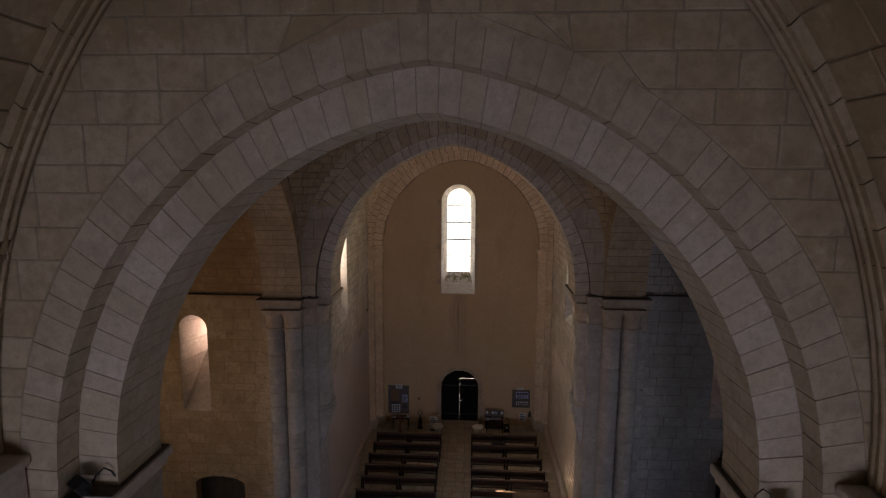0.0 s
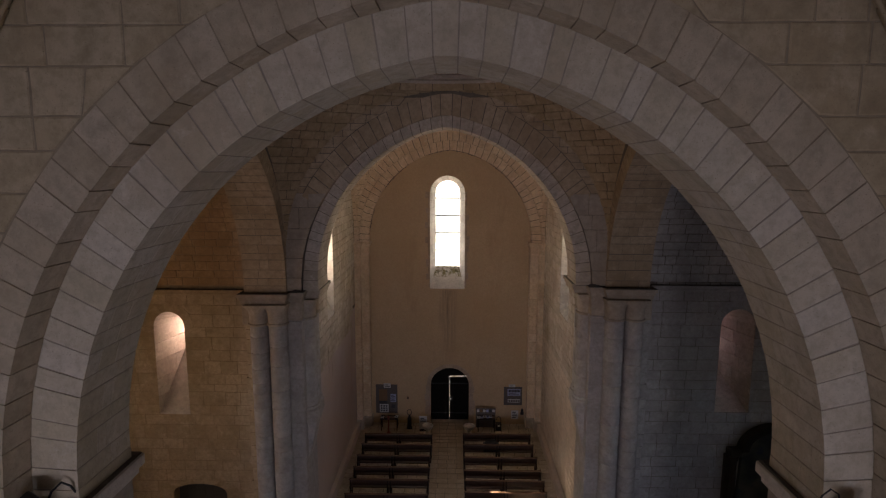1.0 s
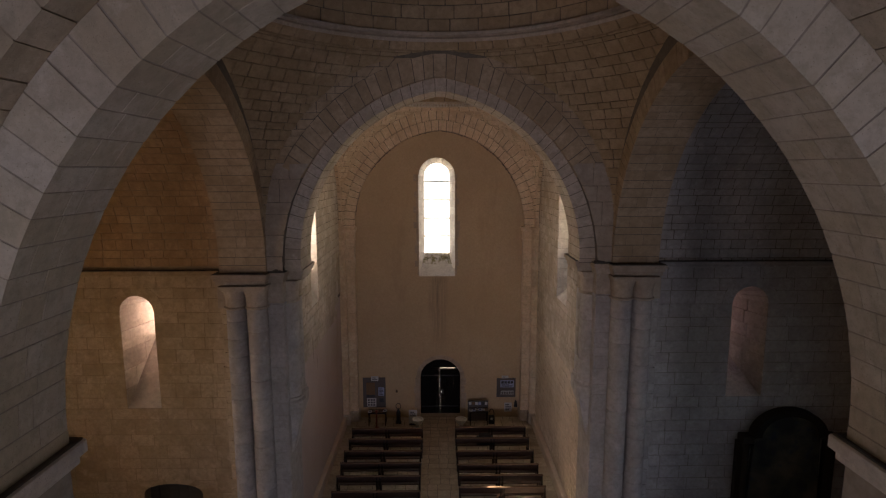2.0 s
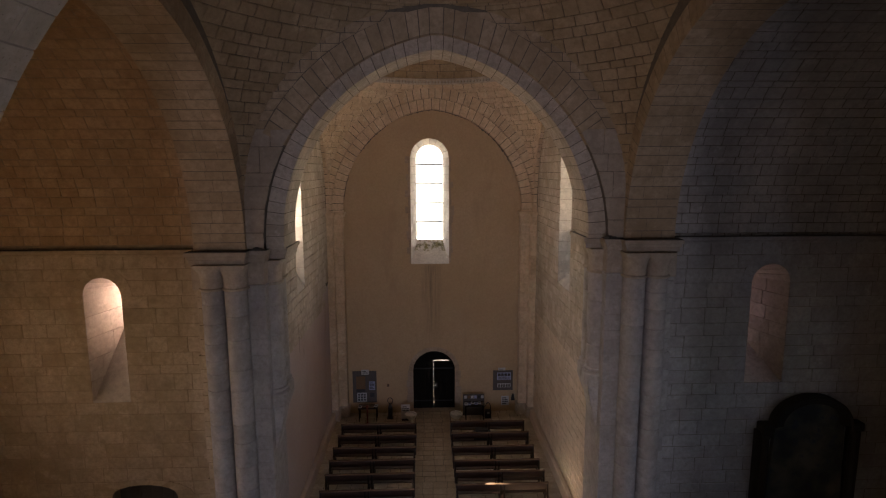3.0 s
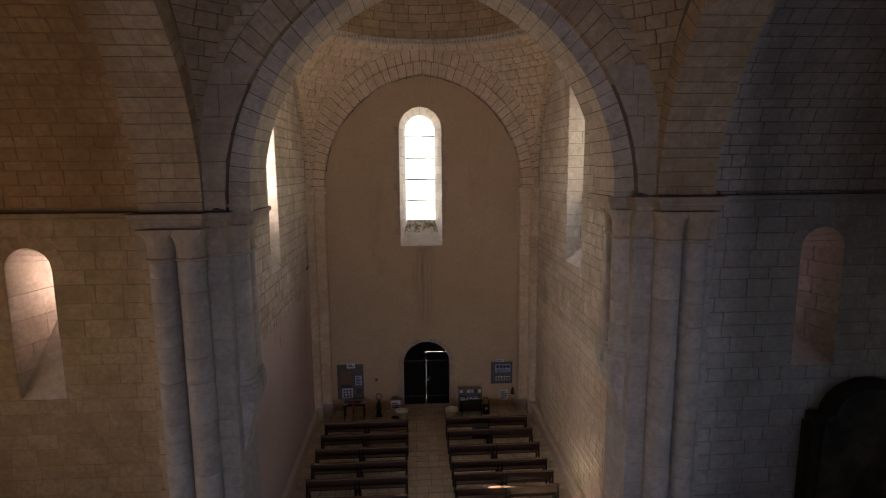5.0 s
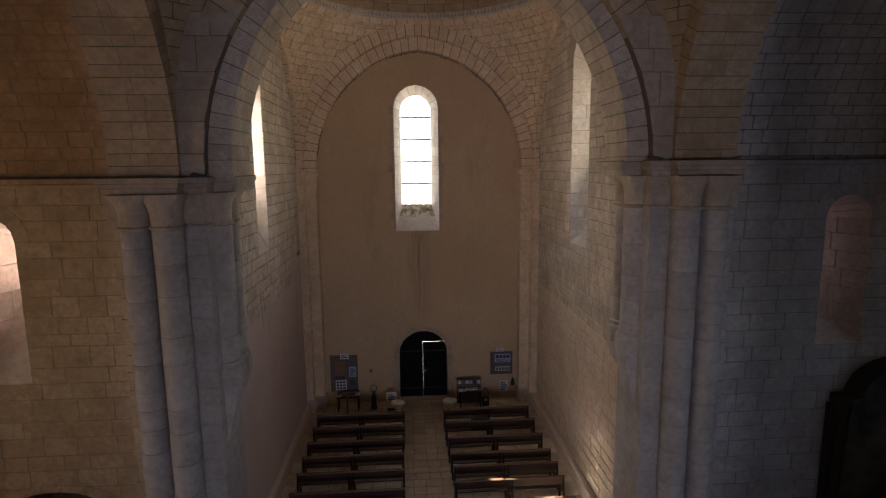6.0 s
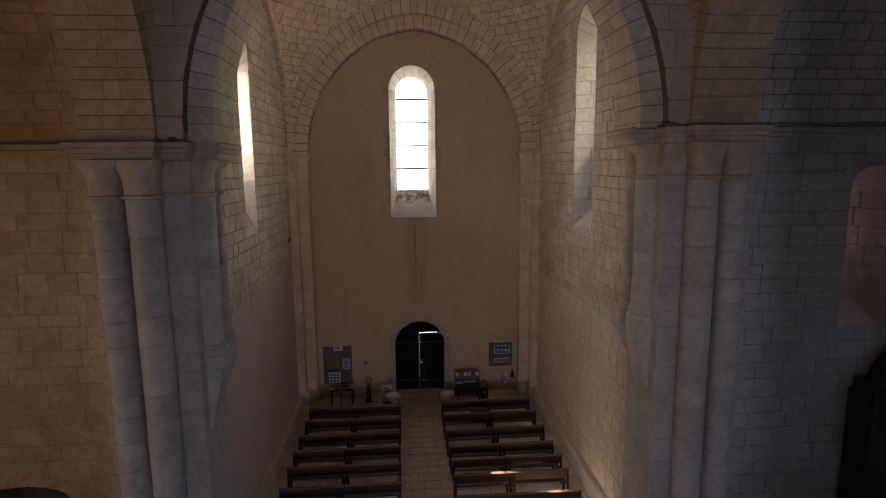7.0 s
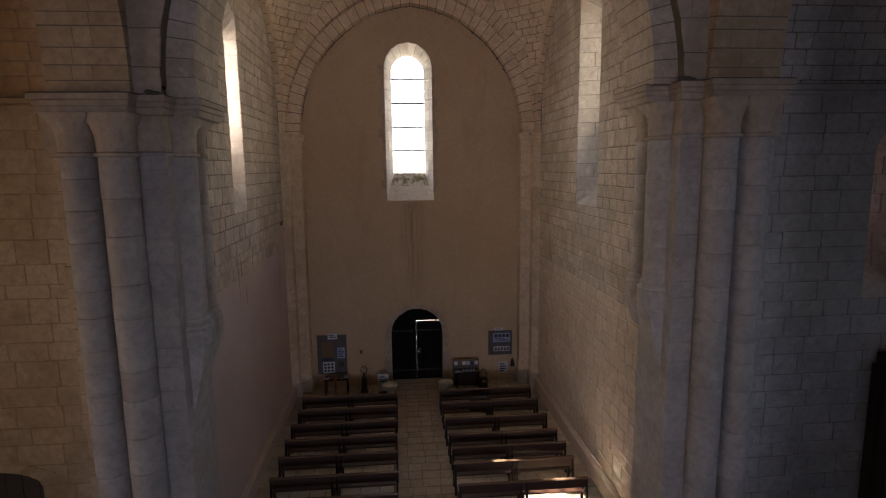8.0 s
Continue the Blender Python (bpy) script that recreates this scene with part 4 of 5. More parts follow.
# ---------- nave walls ----------
for sd, word in ((-1, "south"), (1, "north")):
    nc, nw, nsp = NWIN[sd]
    nr = nw / 2
    hole = [(nc - nr, 6.95), (nc + nr, 6.95)] + [(nc + nr * math.cos(a), nsp + nr * math.sin(a)) for a in [math.pi * i / 16 for i in range(17)]]
    w = structure(plate(f"wall_nave_{word}", [(17.4, 0), (27.6, 0), (27.6, 17.8), (17.4, 17.8)], [hole], facing_in(sd, NAVE_X + 0.012), 1.25, PLASTER_PINK if sd < 0 else PLASTER_PALE), "nave wall of limestone blocks above worn plaster", "wall")
    rows = []
    rr = random.Random(70 + sd)
    edge = 5.4 if sd < 0 else 4.9
    plate("joints", [(17.42, edge + 0.75 if sd < 0 else 0.5), (26.4, edge + 0.75 if sd < 0 else 0.5), (26.4, 14.2), (17.42, 14.2)], [hole], facing_in(sd, NAVE_X + 0.005), 0.02, MORTAR if sd < 0 else MORTAR_MID, w)
    for z0, z1 in courses(edge, 6.95, 0.30, rr) + courses(6.95, 14.2, 0.30, rr):
        spans = [(17.5, 26.3)]
        if z0 > 6.94 and z0 < nsp + nr:
            hw = math.sqrt(max(0, nr ** 2 - (z0 - nsp) ** 2)) if z0 > nsp else nr
            hw2 = math.sqrt(max(0, nr ** 2 - (z1 - nsp) ** 2)) if z1 > nsp else nr
            spans = [(17.5, nc - hw, 17.5, nc - hw2), (nc + hw, 26.3, nc + hw2, 26.3)]
        if sd < 0 and z0 < edge + 0.7:
            spans = [(s[0] + rr.uniform(0, 0.8), s[1] - rr.uniform(0, 1.5)) for s in spans]
        rows.append((z0, z1, spans))
    if sd < 0:
        P = lambda u, v: Vector((-NAVE_X, u, v))
    else:
        P = lambda u, v: Vector((NAVE_X, 43.8 - u, v))
        rows = [(a, b, [(43.8 - s[1], 43.8 - s[0]) if len(s) == 2 else (43.8 - s[1], 43.8 - s[0], 43.8 - s[3], 43.8 - s[2]) for s in sp]) for a, b, sp in rows]
    sheet_blocks(w, LIME, P, rows, length=0.46, seed=71 + sd)
    if sd > 0:
        sheet_blocks(w, LIME_WORN, P, [(a, b_, [(17.2, 26.2)]) for a, b_ in courses(0.5, edge, 0.32, rr)], length=0.55, seed=75, proud=0.004, gap=0.006, rough=0.002, name="ashlar")
    # plinth along the foot
    lo, hi = sorted((sd * (NAVE_X - 0.16), sd * (NAVE_X + 0.02)))
    structure(part("baseboard", box((lo, 17.9, -0.05), (hi, 26.6, 0.42), 0.03), PLASTER_PALE), "low plastered plinth along the nave wall", "plinth")
    # lateral arch
    lat = arch_at(4.35, 9.55, 13.85)
    la = arch_wall(f"wall_lateral_arch_{word}", lat, facing_in(sd, NAVE_X - 0.13, 22.0), 5.2, 17.8, 0.15, 0.015, MORTAR, "shallow lateral arch of limestone along the nave wall", z0=9.5)
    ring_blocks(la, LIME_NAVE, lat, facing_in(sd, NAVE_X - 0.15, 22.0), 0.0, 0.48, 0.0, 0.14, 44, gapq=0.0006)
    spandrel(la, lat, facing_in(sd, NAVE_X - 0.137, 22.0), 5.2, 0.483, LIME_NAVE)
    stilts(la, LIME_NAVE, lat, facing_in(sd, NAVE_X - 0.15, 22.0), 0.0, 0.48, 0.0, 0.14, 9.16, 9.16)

# ---------- west wall ----------
w_hole = [(-0.09 - 0.83, 6.84), (-0.09 + 0.83, 6.84)] + [(-0.09 + 0.83 * math.cos(a), 11.42 + 0.83 * math.sin(a)) for a in [math.pi * i / 16 for i in range(17)]]
D_ARC = [(0.05 + 0.95 * math.cos(a), 1.95 + 0.92 * math.sin(a)) for a in [math.pi * i / 20 for i in range(21)]]
wall_west = structure(plate("wall_west", [(-5.7, -0.1), (-0.90, -0.1)] + D_ARC[::-1] + [(1.0, -0.1), (5.7, -0.1), (5.7, 17.8), (-5.7, 17.8)], [w_hole], facing_east(WEST_Y), 0.95, PLASTER), "ochre plastered west wall", "wall")
west_f = arch_at(3.82, 9.25, 13.42)
wa = arch_wall("wall_west_arch", west_f, facing_east(26.728, 0.03), 5.2, 17.8, 0.34, 0.007, MORTAR_MID, "two-ordered limestone arch round the west wall", z0=9.2)
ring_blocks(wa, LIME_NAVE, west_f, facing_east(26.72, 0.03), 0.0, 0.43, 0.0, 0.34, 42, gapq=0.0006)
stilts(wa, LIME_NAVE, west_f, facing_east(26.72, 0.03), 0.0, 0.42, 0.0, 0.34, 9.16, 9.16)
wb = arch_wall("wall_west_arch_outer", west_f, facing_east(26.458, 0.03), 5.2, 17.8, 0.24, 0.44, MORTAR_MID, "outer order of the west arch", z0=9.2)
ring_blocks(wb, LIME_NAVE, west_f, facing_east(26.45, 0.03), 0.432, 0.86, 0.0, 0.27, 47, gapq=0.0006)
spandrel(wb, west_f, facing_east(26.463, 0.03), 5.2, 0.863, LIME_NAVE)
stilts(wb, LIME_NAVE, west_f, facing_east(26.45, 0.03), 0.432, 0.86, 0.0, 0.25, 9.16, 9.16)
for sd in (-1, 1):
    pil = structure(empty("pilaster", (sd * 4.1, 26.8, 0)), "stepped limestone pilaster with a moulded impost", "pilaster")
    rr = random.Random(77 + sd)
    for x0, x1, y0, zt in ((3.80, 4.30, 26.68, 8.55), (4.16, 4.60, 26.30, 8.55)):
        for a, b in courses(0.5, zt, 0.42, rr):
            lo, hi = sorted((sd * x0, sd * x1))
            j = rr.uniform(-0.004, 0.004)
            part("pilaster_stone", box((lo - sd * 4.1, y0 - 26.8 + j, a + 0.004), (hi - sd * 4.1, 27.12 - 26.8, b - 0.004), 0.01), LIME_NAVE, pil)
        bm = bmesh.new()
        for z0, z1, pr in ((8.55, 8.62, 0.03), (8.62, 8.95, 0.02), (8.95, 9.06, 0.06), (9.06, 9.16, 0.10)):
            lo, hi = sorted((sd * (x0 - pr), sd * x1))
            add_box(bm, (lo - sd * 4.1, y0 - pr - 26.8, z0), (hi - sd * 4.1, 27.12 - 26.8, z1), 0.012)
        part("impost", bm, LIME_NAVE, pil)
        lo, hi = sorted((sd * x0, sd * x1))
        part("base", box((lo - sd * 0.06 - sd * 4.1 if sd > 0 else lo - sd * 4.1, y0 - 0.06 - 26.8, 0), (hi - sd * 4.1 if sd > 0 else hi - sd * 0.06 - sd * 4.1, 27.12 - 26.8, 0.5), 0.03), LIME, pil)

# ---------- roofs over everything ----------
for nm, lo, hi in (("roof_nave", (-5.9, 16.9, 17.8), (5.9, 28.3, 18.3)), ("roof_transept", (-14.3, 5.9, 17.8), (14.3, 17.9, 18.3)), ("roof_choir", (-6.2, -7.4, 17.8), (6.2, 6.9, 18.3))):
    structure(part(nm, box(lo, hi), CLAY), "plain roof above the vaults", "roof")
for nm, lo, hi in (("wall_choir_top_south", (-6.2, -7.2, 9.7), (-5.6, 6.3, 17.8)), ("wall_choir_top_north", (5.6, -7.2, 9.7), (6.2, 6.3, 17.8))):
    structure(part(nm, box(lo, hi), PLASTER_PALE), "plain outer wall over the choir", "wall")
# blocking behind the crossing piers
for sd, word in ((-1, "south"), (1, "north")):
    lo, hi = sorted((sd * 4.44, sd * 5.6))
    structure(part(f"pier_east_{word}", box((lo, 6.7, 0), (hi, 7.42, 9.3)), LIME), "plain limestone pier of the choir arch", "pier")
    lo, hi = sorted((sd * 3.9, sd * 5.6))
    structure(part(f"pier_choir_{word}", box((lo, 6.24, 0), (hi, 7.40, 9.0)), LIME), "plain limestone pier of the choir arch", "pier")


# ---------- west door ----------
door = structure(empty("door_1", (0.05, 27.5, 0)), "closed double-leaf blackened oak door, daylight in its gaps", "door")


for nm, x0, x1 in (("leaf", -0.955, -0.0147), ("leaf", -0.012, 0.955)):
    lf = part(nm, box((x0, -0.03, 0.015), (x1, 0.03, 2.286), 0.004), DOOR_WOOD, door)
    for k in range(5):
        a = x0 + (x1 - x0) * k / 5
        part("plank", box((a + 0.004, -0.048, 0.03), (a + (x1 - x0) / 5 - 0.004, -0.028, 2.24), 0.004), DOOR_WOOD, lf)
    for z in (0.35, 1.9):
        part("strap_hinge", box((x0 + 0.03, -0.062, z), (x1 - 0.08, -0.046, z + 0.06), 0.004), IRON, lf)
arc = [(0.93 * math.cos(a), 2.31 + 0.53 * math.sin(a)) for a in [math.pi * i / 16 for i in range(17)]]
bm = bmesh.new()
f = bm.faces.new([bm.verts.new((s, -0.02, z)) for s, z in arc])
r = bmesh.ops.extrude_face_region(bm, geom=[f])
bmesh.ops.translate(bm, verts=[v for v in r["geom"] if isinstance(v, bmesh.types.BMVert)], vec=(0, 0.06, 0))
bmesh.ops.recalc_face_normals(bm, faces=bm.faces)
part("tympanum", bm, DOOR_WOOD, door, "fixed blackened boards above the door leaves")
part("transom", box((-0.95, -0.03, 2.25), (-0.02, 0.05, 2.315)), DOOR_WOOD, door)
part("transom", box((0.70, -0.03, 2.262), (0.78, 0.05, 2.312)), DOOR_WOOD, door)
part("lock", box((0.04, -0.075, 1.02), (0.16, -0.03, 1.22), 0.006), IRON, door)
smooth(part("knob", lathe([(0.012, 1.1), (0.022, 1.11), (0.022, 1.14), (0.01, 1.15)], 10, (0.06, -0.09)), WHITE, door, "small pale metal knob"))
structure(part("trim", box((-1.0, 27.12, -0.05), (1.1, 28.2, 0.008)), FLAG), "worn stone threshold of the west door", "threshold")
tr = structure(empty("door_surround", (0.05, 27.1, 0)), "smooth limestone surround of the west door", "trim")
SURROUND = stone("surround stone", (0.50, 0.39, 0.29), (0.44, 0.34, 0.25), (0.36, 0.27, 0.19))
DF = arch_at(0.95, 1.95, 2.87)
ring_blocks(tr, SURROUND, DF, facing_east(27.098, 0.05), 0.0, 0.20, 0.0, 0.05, 11)
rr = random.Random(6)
for sd in (-1, 1):
    stones = []
    for a, b in courses(0.0, 1.94, 0.40, rr):
        wv = rr.uniform(0.16, 0.34)
        q = [Vector((0.05 + sd * s, 27.105, z)) for s, z in ((0.955, a + 0.005), (0.955 + wv, a + 0.005), (0.955 + wv, b - 0.005), (0.955, b - 0.005))]
        stones.append(block(q, Vector((0, -1, 0)), 0.006))
    PIECES.append((tr, SURROUND, "jamb_stone", stones))
structure(part("ground", box((-30, 28.07, -0.4), (30, 90, -0.06)), plain("pale gravel", (0.4, 0.36, 0.3), 0.95, 0, 0.3, 3)), "pale gravel ground outside the west door", "ground")

# ---------- low door of the south transept ----------
dr = structure(empty("door_2", (-7.45, 17.0, 0)), "dark low wooden door in a segmental recess", "door")
GREY_DOOR = wood("weathered grey door wood", (0.05, 0.045, 0.04), (0.10, 0.09, 0.08), 0.7)
part("leaf", box((-0.80, 0, 0), (0.80, 0.08, 3.04), 0.01), GREY_DOOR, dr)
for k in range(6):
    part("plank", box((-0.82 + k * 0.274, -0.02, 0.02), (-0.82 + (k + 1) * 0.274 - 0.01, 0.0, 3.02), 0.005), GREY_DOOR, dr)
chap = structure(empty("door_surround_south", (-7.45, 16.66, 2.78)), "limestone voussoirs over the low transept door", "trim")
SF = arch_at(0.81, 2.78, 3.06)
ring_blocks(chap, LIME_OCHRE, SF, facing_east(16.648, -7.45), 0.0, 0.42, 0.0, 0.04, 9)


# ---------- pews and benches ----------
def legs_at(root, x, pairs):
    """One end frame: slanted legs and a rail between them."""
    for yt, yb, zt, w in pairs:
        bm = bmesh.new()
        vs = [bm.verts.new((x + dx, y, z)) for dx in (-0.025, 0.025) for y, z in ((yb - w, 0), (yb + w, 0), (yt + w, zt), (yt - w, zt))]
        bm.faces.new(vs[:4]), bm.faces.new(vs[:3:-1])
        for i in range(4):
            j = (i + 1) % 4
            bm.faces.new((vs[i], vs[4 + i], vs[4 + j], vs[j]))
        bmesh.ops.recalc_face_normals(bm, faces=bm.faces)
        part("leg", bm, PEW_WOOD, root)


def pew(length):
    root = empty("pew")
    h = length / 2
    bk = part("backrest", box((-h, -0.02, 0.555), (h, 0.012, 0.765), 0.006), SEAT_WOOD, root)
    part("top_rail", box((-h - 0.015, -0.055, 0.765), (h + 0.015, 0.045, 0.80), 0.012), RAIL_WOOD, bk, "polished top rail, paled to carry the sun's glint")
    part("seat", box((-h + 0.06, -0.33, 0.415), (h - 0.06, -0.03, 0.445), 0.008), SEAT_WOOD, root)
    for x in (-h + 0.03, -0.06, 0.06, h - 0.03):
        legs_at(root, x, ((-0.005, 0.11, 0.77, 0.03), (-0.27, -0.30, 0.415, 0.03)))
    for x in (-h + 0.03, 0.0, h - 0.03):
        part("rail", box((x - 0.02, -0.27, 0.30), (x + 0.02, 0.03, 0.36), 0.004), SEAT_WOOD, root)
    return root


rr = random.Random(12)
first_pew = None
for x, rows_ in ((-2.22, (24.36, 23.45, 22.50, 21.63, 20.74, 19.80, 18.90)), (2.19, (24.45, 23.50, 22.45, 21.48, 20.76, 20.02, 19.08))):
    for y in rows_:
        m = pose(x + rr.uniform(-0.02, 0.02), y, 0, 0, 0, 180 + rr.uniform(-0.4, 0.4))
        if first_pew:
            copy_thing(first_pew, m)
        else:
            first_pew = tagged(pew(3.02), "dark polished wooden pew with a narrow backrest", "pew", "pews of the nave")
            first_pew.matrix_basis = m


# ---------- holy water stoups ----------
def stoup(x, y):
    root = empty("stoup", (x, y, 0))
    smooth(part("bowl", lathe([(0.10, 0.30), (0.20, 0.38), (0.255, 0.46), (0.265, 0.50), (0.265, 0.55), (0.22, 0.55), (0.17, 0.50), (0.02, 0.48)], 8), WHITE, root, "whitish stone basin"), 20)
    part("pedestal", lathe([(0.19, 0.0), (0.19, 0.08), (0.12, 0.12), (0.09, 0.22), (0.10, 0.30)], 8), LIME_PALE, root)
    return tagged(root, "pale octagonal stone stoup on a pedestal beside the door", "stoup", "stoups by the door")


stoup(-0.98, 25.75), stoup(0.98, 25.75)


# ---------- notices and stands by the west wall ----------
def bars(parent, x0, x1, y, z0, z1, n, mat=INK):
    """Lines of unreadable print."""
    for k in range(n):
        z = z1 - (z1 - z0) * (k + 0.5) / n
        part("print_line", box((x0, y - 0.002, z - 0.25 * (z1 - z0) / n), (x0 + (x1 - x0) * (1.0 if k % 3 else 0.7), y, z + 0.25 * (z1 - z0) / n)), mat, parent)


def sheet(name, x0, x1, z0, z1, mat, label, cat, y=27.09, lines=0, ink=INK):
    root = part(name, box((x0, y - 0.012, z0), (x1, y + 0.02, z1), 0.003), mat)
    tagged(root, label, cat)
    if lines:
        m = 0.12 * (x1 - x0)
        bars(root, x0 + m, x1 - m, y - 0.0125, z0 + m, z1 - m, lines, ink)
    return root


sheet("notice_board", -3.62, -2.55, 0.50, 1.98, BOARD, "dark grey display board hung on the west wall", "notice board", y=27.095)
sheet("sign", -3.22, -2.88, 1.83, 2.05, PAPER, "small white sign pinned above the notice board", "sign", 27.07, 2)
sheet("cork_board", -3.46, -3.05, 1.14, 1.74, CORK, "brown cork panel on the notice board", "notice board", 27.07)
sheet("poster", -3.46, -3.06, 0.98, 1.13, INK, "dark printed strip on the notice board", "poster", 27.07)
cal = sheet("calendar", -3.43, -3.00, 0.55, 0.97, PAPER, "white sheet with a grid of small pictures", "calendar", 27.07)
for i in range(3):
    for j in range(3):
        part("picture", box((-3.39 + i * 0.125, 27.054, 0.60 + j * 0.12), (-3.30 + i * 0.125, 27.0575, 0.68 + j * 0.12)), INK, cal)
sheet("poster", -2.89, -2.62, 1.10, 1.50, BLUEPAPER, "pale blue printed notice on the west wall", "poster", 27.07, 5)
sheet("notice", -2.85, -2.65, 0.77, 0.95, INK, "small dark notice under a blue poster", "notice", 27.07)
sheet("notice_board", 2.72, 3.62, 0.98, 1.92, BOARD, "dark blue-grey board on the west wall", "notice board", y=27.095)
sheet("sign", 2.95, 3.27, 1.93, 2.05, PAPER, "narrow white sign above a dark board", "sign", 27.07, 1)
pr = sheet("poster", 2.90, 3.53, 1.48, 1.82, BLUEPAPER, "pale blue poster with photographs", "poster", 27.07, 0)
for i in range(4):
    part("picture", box((2.94 + i * 0.145, 27.054, 1.66), (3.06 + i * 0.145, 27.0575, 1.79)), INK, pr)
bars(pr, 2.95, 3.48, 27.0575, 1.50, 1.64, 3)
p2 = sheet("poster", 2.92, 3.52, 1.13, 1.30, PAPER, "white strip of small pictures on a dark board", "poster", 27.07, 0)
for i in range(5):
    part("picture", box((2.95 + i * 0.115, 27.054, 1.15), (3.04 + i * 0.115, 27.0575, 1.27)), BOARD, p2)
sheet("framed_notice", 3.10, 3.45, 0.26, 0.70, PAPER, "greyish framed notice low on the wall", "notice", 27.08, 4)
bag = part("handbell", lathe([(0.02, 0.86), (0.05, 0.80), (0.085, 0.62), (0.09, 0.56), (0.03, 0.56)], 14, (3.62, 26.99)), RUBBER)
tagged(bag, "small black object hanging on the wall", "hanging object")
sw = part("light_switch", box((-2.08, 27.08, 1.23), (-1.98, 27.12, 1.36), 0.006), CORK)
tagged(sw, "small brown double switch on the plaster", "switch")
for nm in ("toggle",):
    part(nm, box((-2.05, 27.07, 1.26), (-2.035, 27.085, 1.33)), INK, sw)
    part(nm, box((-2.025, 27.07, 1.26), (-2.01, 27.085, 1.33)), INK, sw)


def leaflet_table(x0, x1, y0, y1, h, label, papers, seed):
    root = empty("leaflet_table", ((x0 + x1) / 2, (y0 + y1) / 2, 0))
    w, d = (x1 - x0) / 2, (y1 - y0) / 2
    bm = box((-w, -d, h - 0.03), (w, d, h), 0.006)
    part("tabletop", bm, ALTAR_WOOD, root)
    for sx in (-1, 1):
        for sy in (-1, 1):
            part("leg", box((sx * (w - 0.05) - 0.02, sy * (d - 0.05) - 0.02, 0), (sx * (w - 0.05) + 0.02, sy * (d - 0.05) + 0.02, h - 0.03), 0.004), ALTAR_WOOD, root)
    tagged(root, label, "table")
    r2 = random.Random(seed)
    for i in range(papers):
        x = x0 + (x1 - x0) * (i + 0.5) / papers
        lf = part("leaflet", box((-0.075, -0.105, 0), (0.075, 0.105, 0.015 + 0.02 * r2.random()), 0.002), r2.choice((PAPER, PAPER, BLUEPAPER, CORK)))
        lf.matrix_basis = pose(x, (y0 + y1) / 2 + r2.uniform(-0.06, 0.06), h, 0, 0, r2.uniform(-12, 12))
        tagged(lf, "small stack of printed leaflets on the table", "leaflet", "leaflets on the tables")
        part("print_line", box((-0.05, -0.07, 0.036), (0.05, 0.02, 0.038)), INK, lf)


leaflet_table(-3.30, -2.44, 26.15, 26.62, 0.62, "small dark table with leaflets by the west wall", 5, 1)
leaflet_table(1.38, 2.26, 26.15, 26.66, 0.66, "dark table with leaflets beside the door", 6, 2)
rk = part("leaflet_rack", box((1.33, 26.66, 0.0), (2.29, 26.72, 0.98), 0.008), BOARD)
tagged(rk, "brown upright rack behind the leaflet table", "rack")
for i in range(6):
    part("card", box((1.38 + i * 0.15, 26.645, 0.80), (1.50 + i * 0.15, 26.658, 0.93)), (PAPER, CORK, PAPER, BLUEPAPER, INK, PAPER)[i], rk)
candle = part("collection_post", lathe([(0.10, 0.0), (0.10, 0.03), (0.03, 0.05), (0.03, 0.72), (0.06, 0.74), (0.06, 0.84), (0.02, 0.86)], 14, (-2.87, 26.0)), plain("red lacquer", (0.25, 0.05, 0.03), 0.4))
tagged(candle, "slim post with a small red box on top", "collection box")
tro = empty("hand_trolley", (-1.91, 26.5, 0))
hp = [(0.11 * math.cos(a), 0, 0.82 + 0.14 * math.sin(a)) for a in [math.pi * 2 * i / 20 for i in range(21)]]
part("hoop_handle", tube(hp, 0.016, 8), RUBBER, tro)
part("body", lathe([(0.09, 0.05), (0.10, 0.10), (0.10, 0.52), (0.05, 0.62), (0.03, 0.70)], 16), RUBBER, tro)
part("base_plate", box((-0.13, -0.12, 0.0), (0.13, 0.12, 0.05), 0.01), RUBBER, tro)
tagged(tro, "black stand with a looped hose handle near the wall", "stand")
sg = empty("floor_sign", (-1.23, 26.35, 0))
b_ = part("board", box((-0.19, -0.015, 0.05), (0.19, 0.015, 0.70), 0.006), PAPER, sg)
bars(sg, -0.14, 0.14, -0.016, 0.38, 0.64, 3)
part("foot", box((-0.17, -0.12, 0.0), (0.17, 0.16, 0.05), 0.01), IRON, sg)
tagged(sg, "white information board standing beside the door", "sign board")
hs = empty("cable_coil", (2.42, 26.4, 0))
part("coil", tube([(0.12 * math.cos(a), 0.02 * a / 6, 0.42 + 0.28 * math.sin(a)) for a in [-0.9 + 0.2 * i for i in range(19)]], 0.018, 8), RUBBER, hs)
hb = part("box", box((-0.14, -0.1, 0.0), (0.14, 0.1, 0.38), 0.01), RUBBER, hs)
part("tag", box((-0.05, -0.112, 0.22), (0.06, -0.102, 0.32)), PAPER, hb, "white label")
tagged(hs, "black box with a coiled hose and white label", "equipment")
bx = empty("storage_crate", (1.88, 23.68, 0.446))
cr = part("crate", box((-0.34, -0.16, 0), (0.34, 0.13, 0.30), 0.012), RUBBER, bx)
part("lid", box((-0.26, -0.15, 0.302), (0.22, 0.12, 0.42), 0.012), SHADEBLK, cr)
tagged(bx, "dark crate lying on a pew seat", "crate")


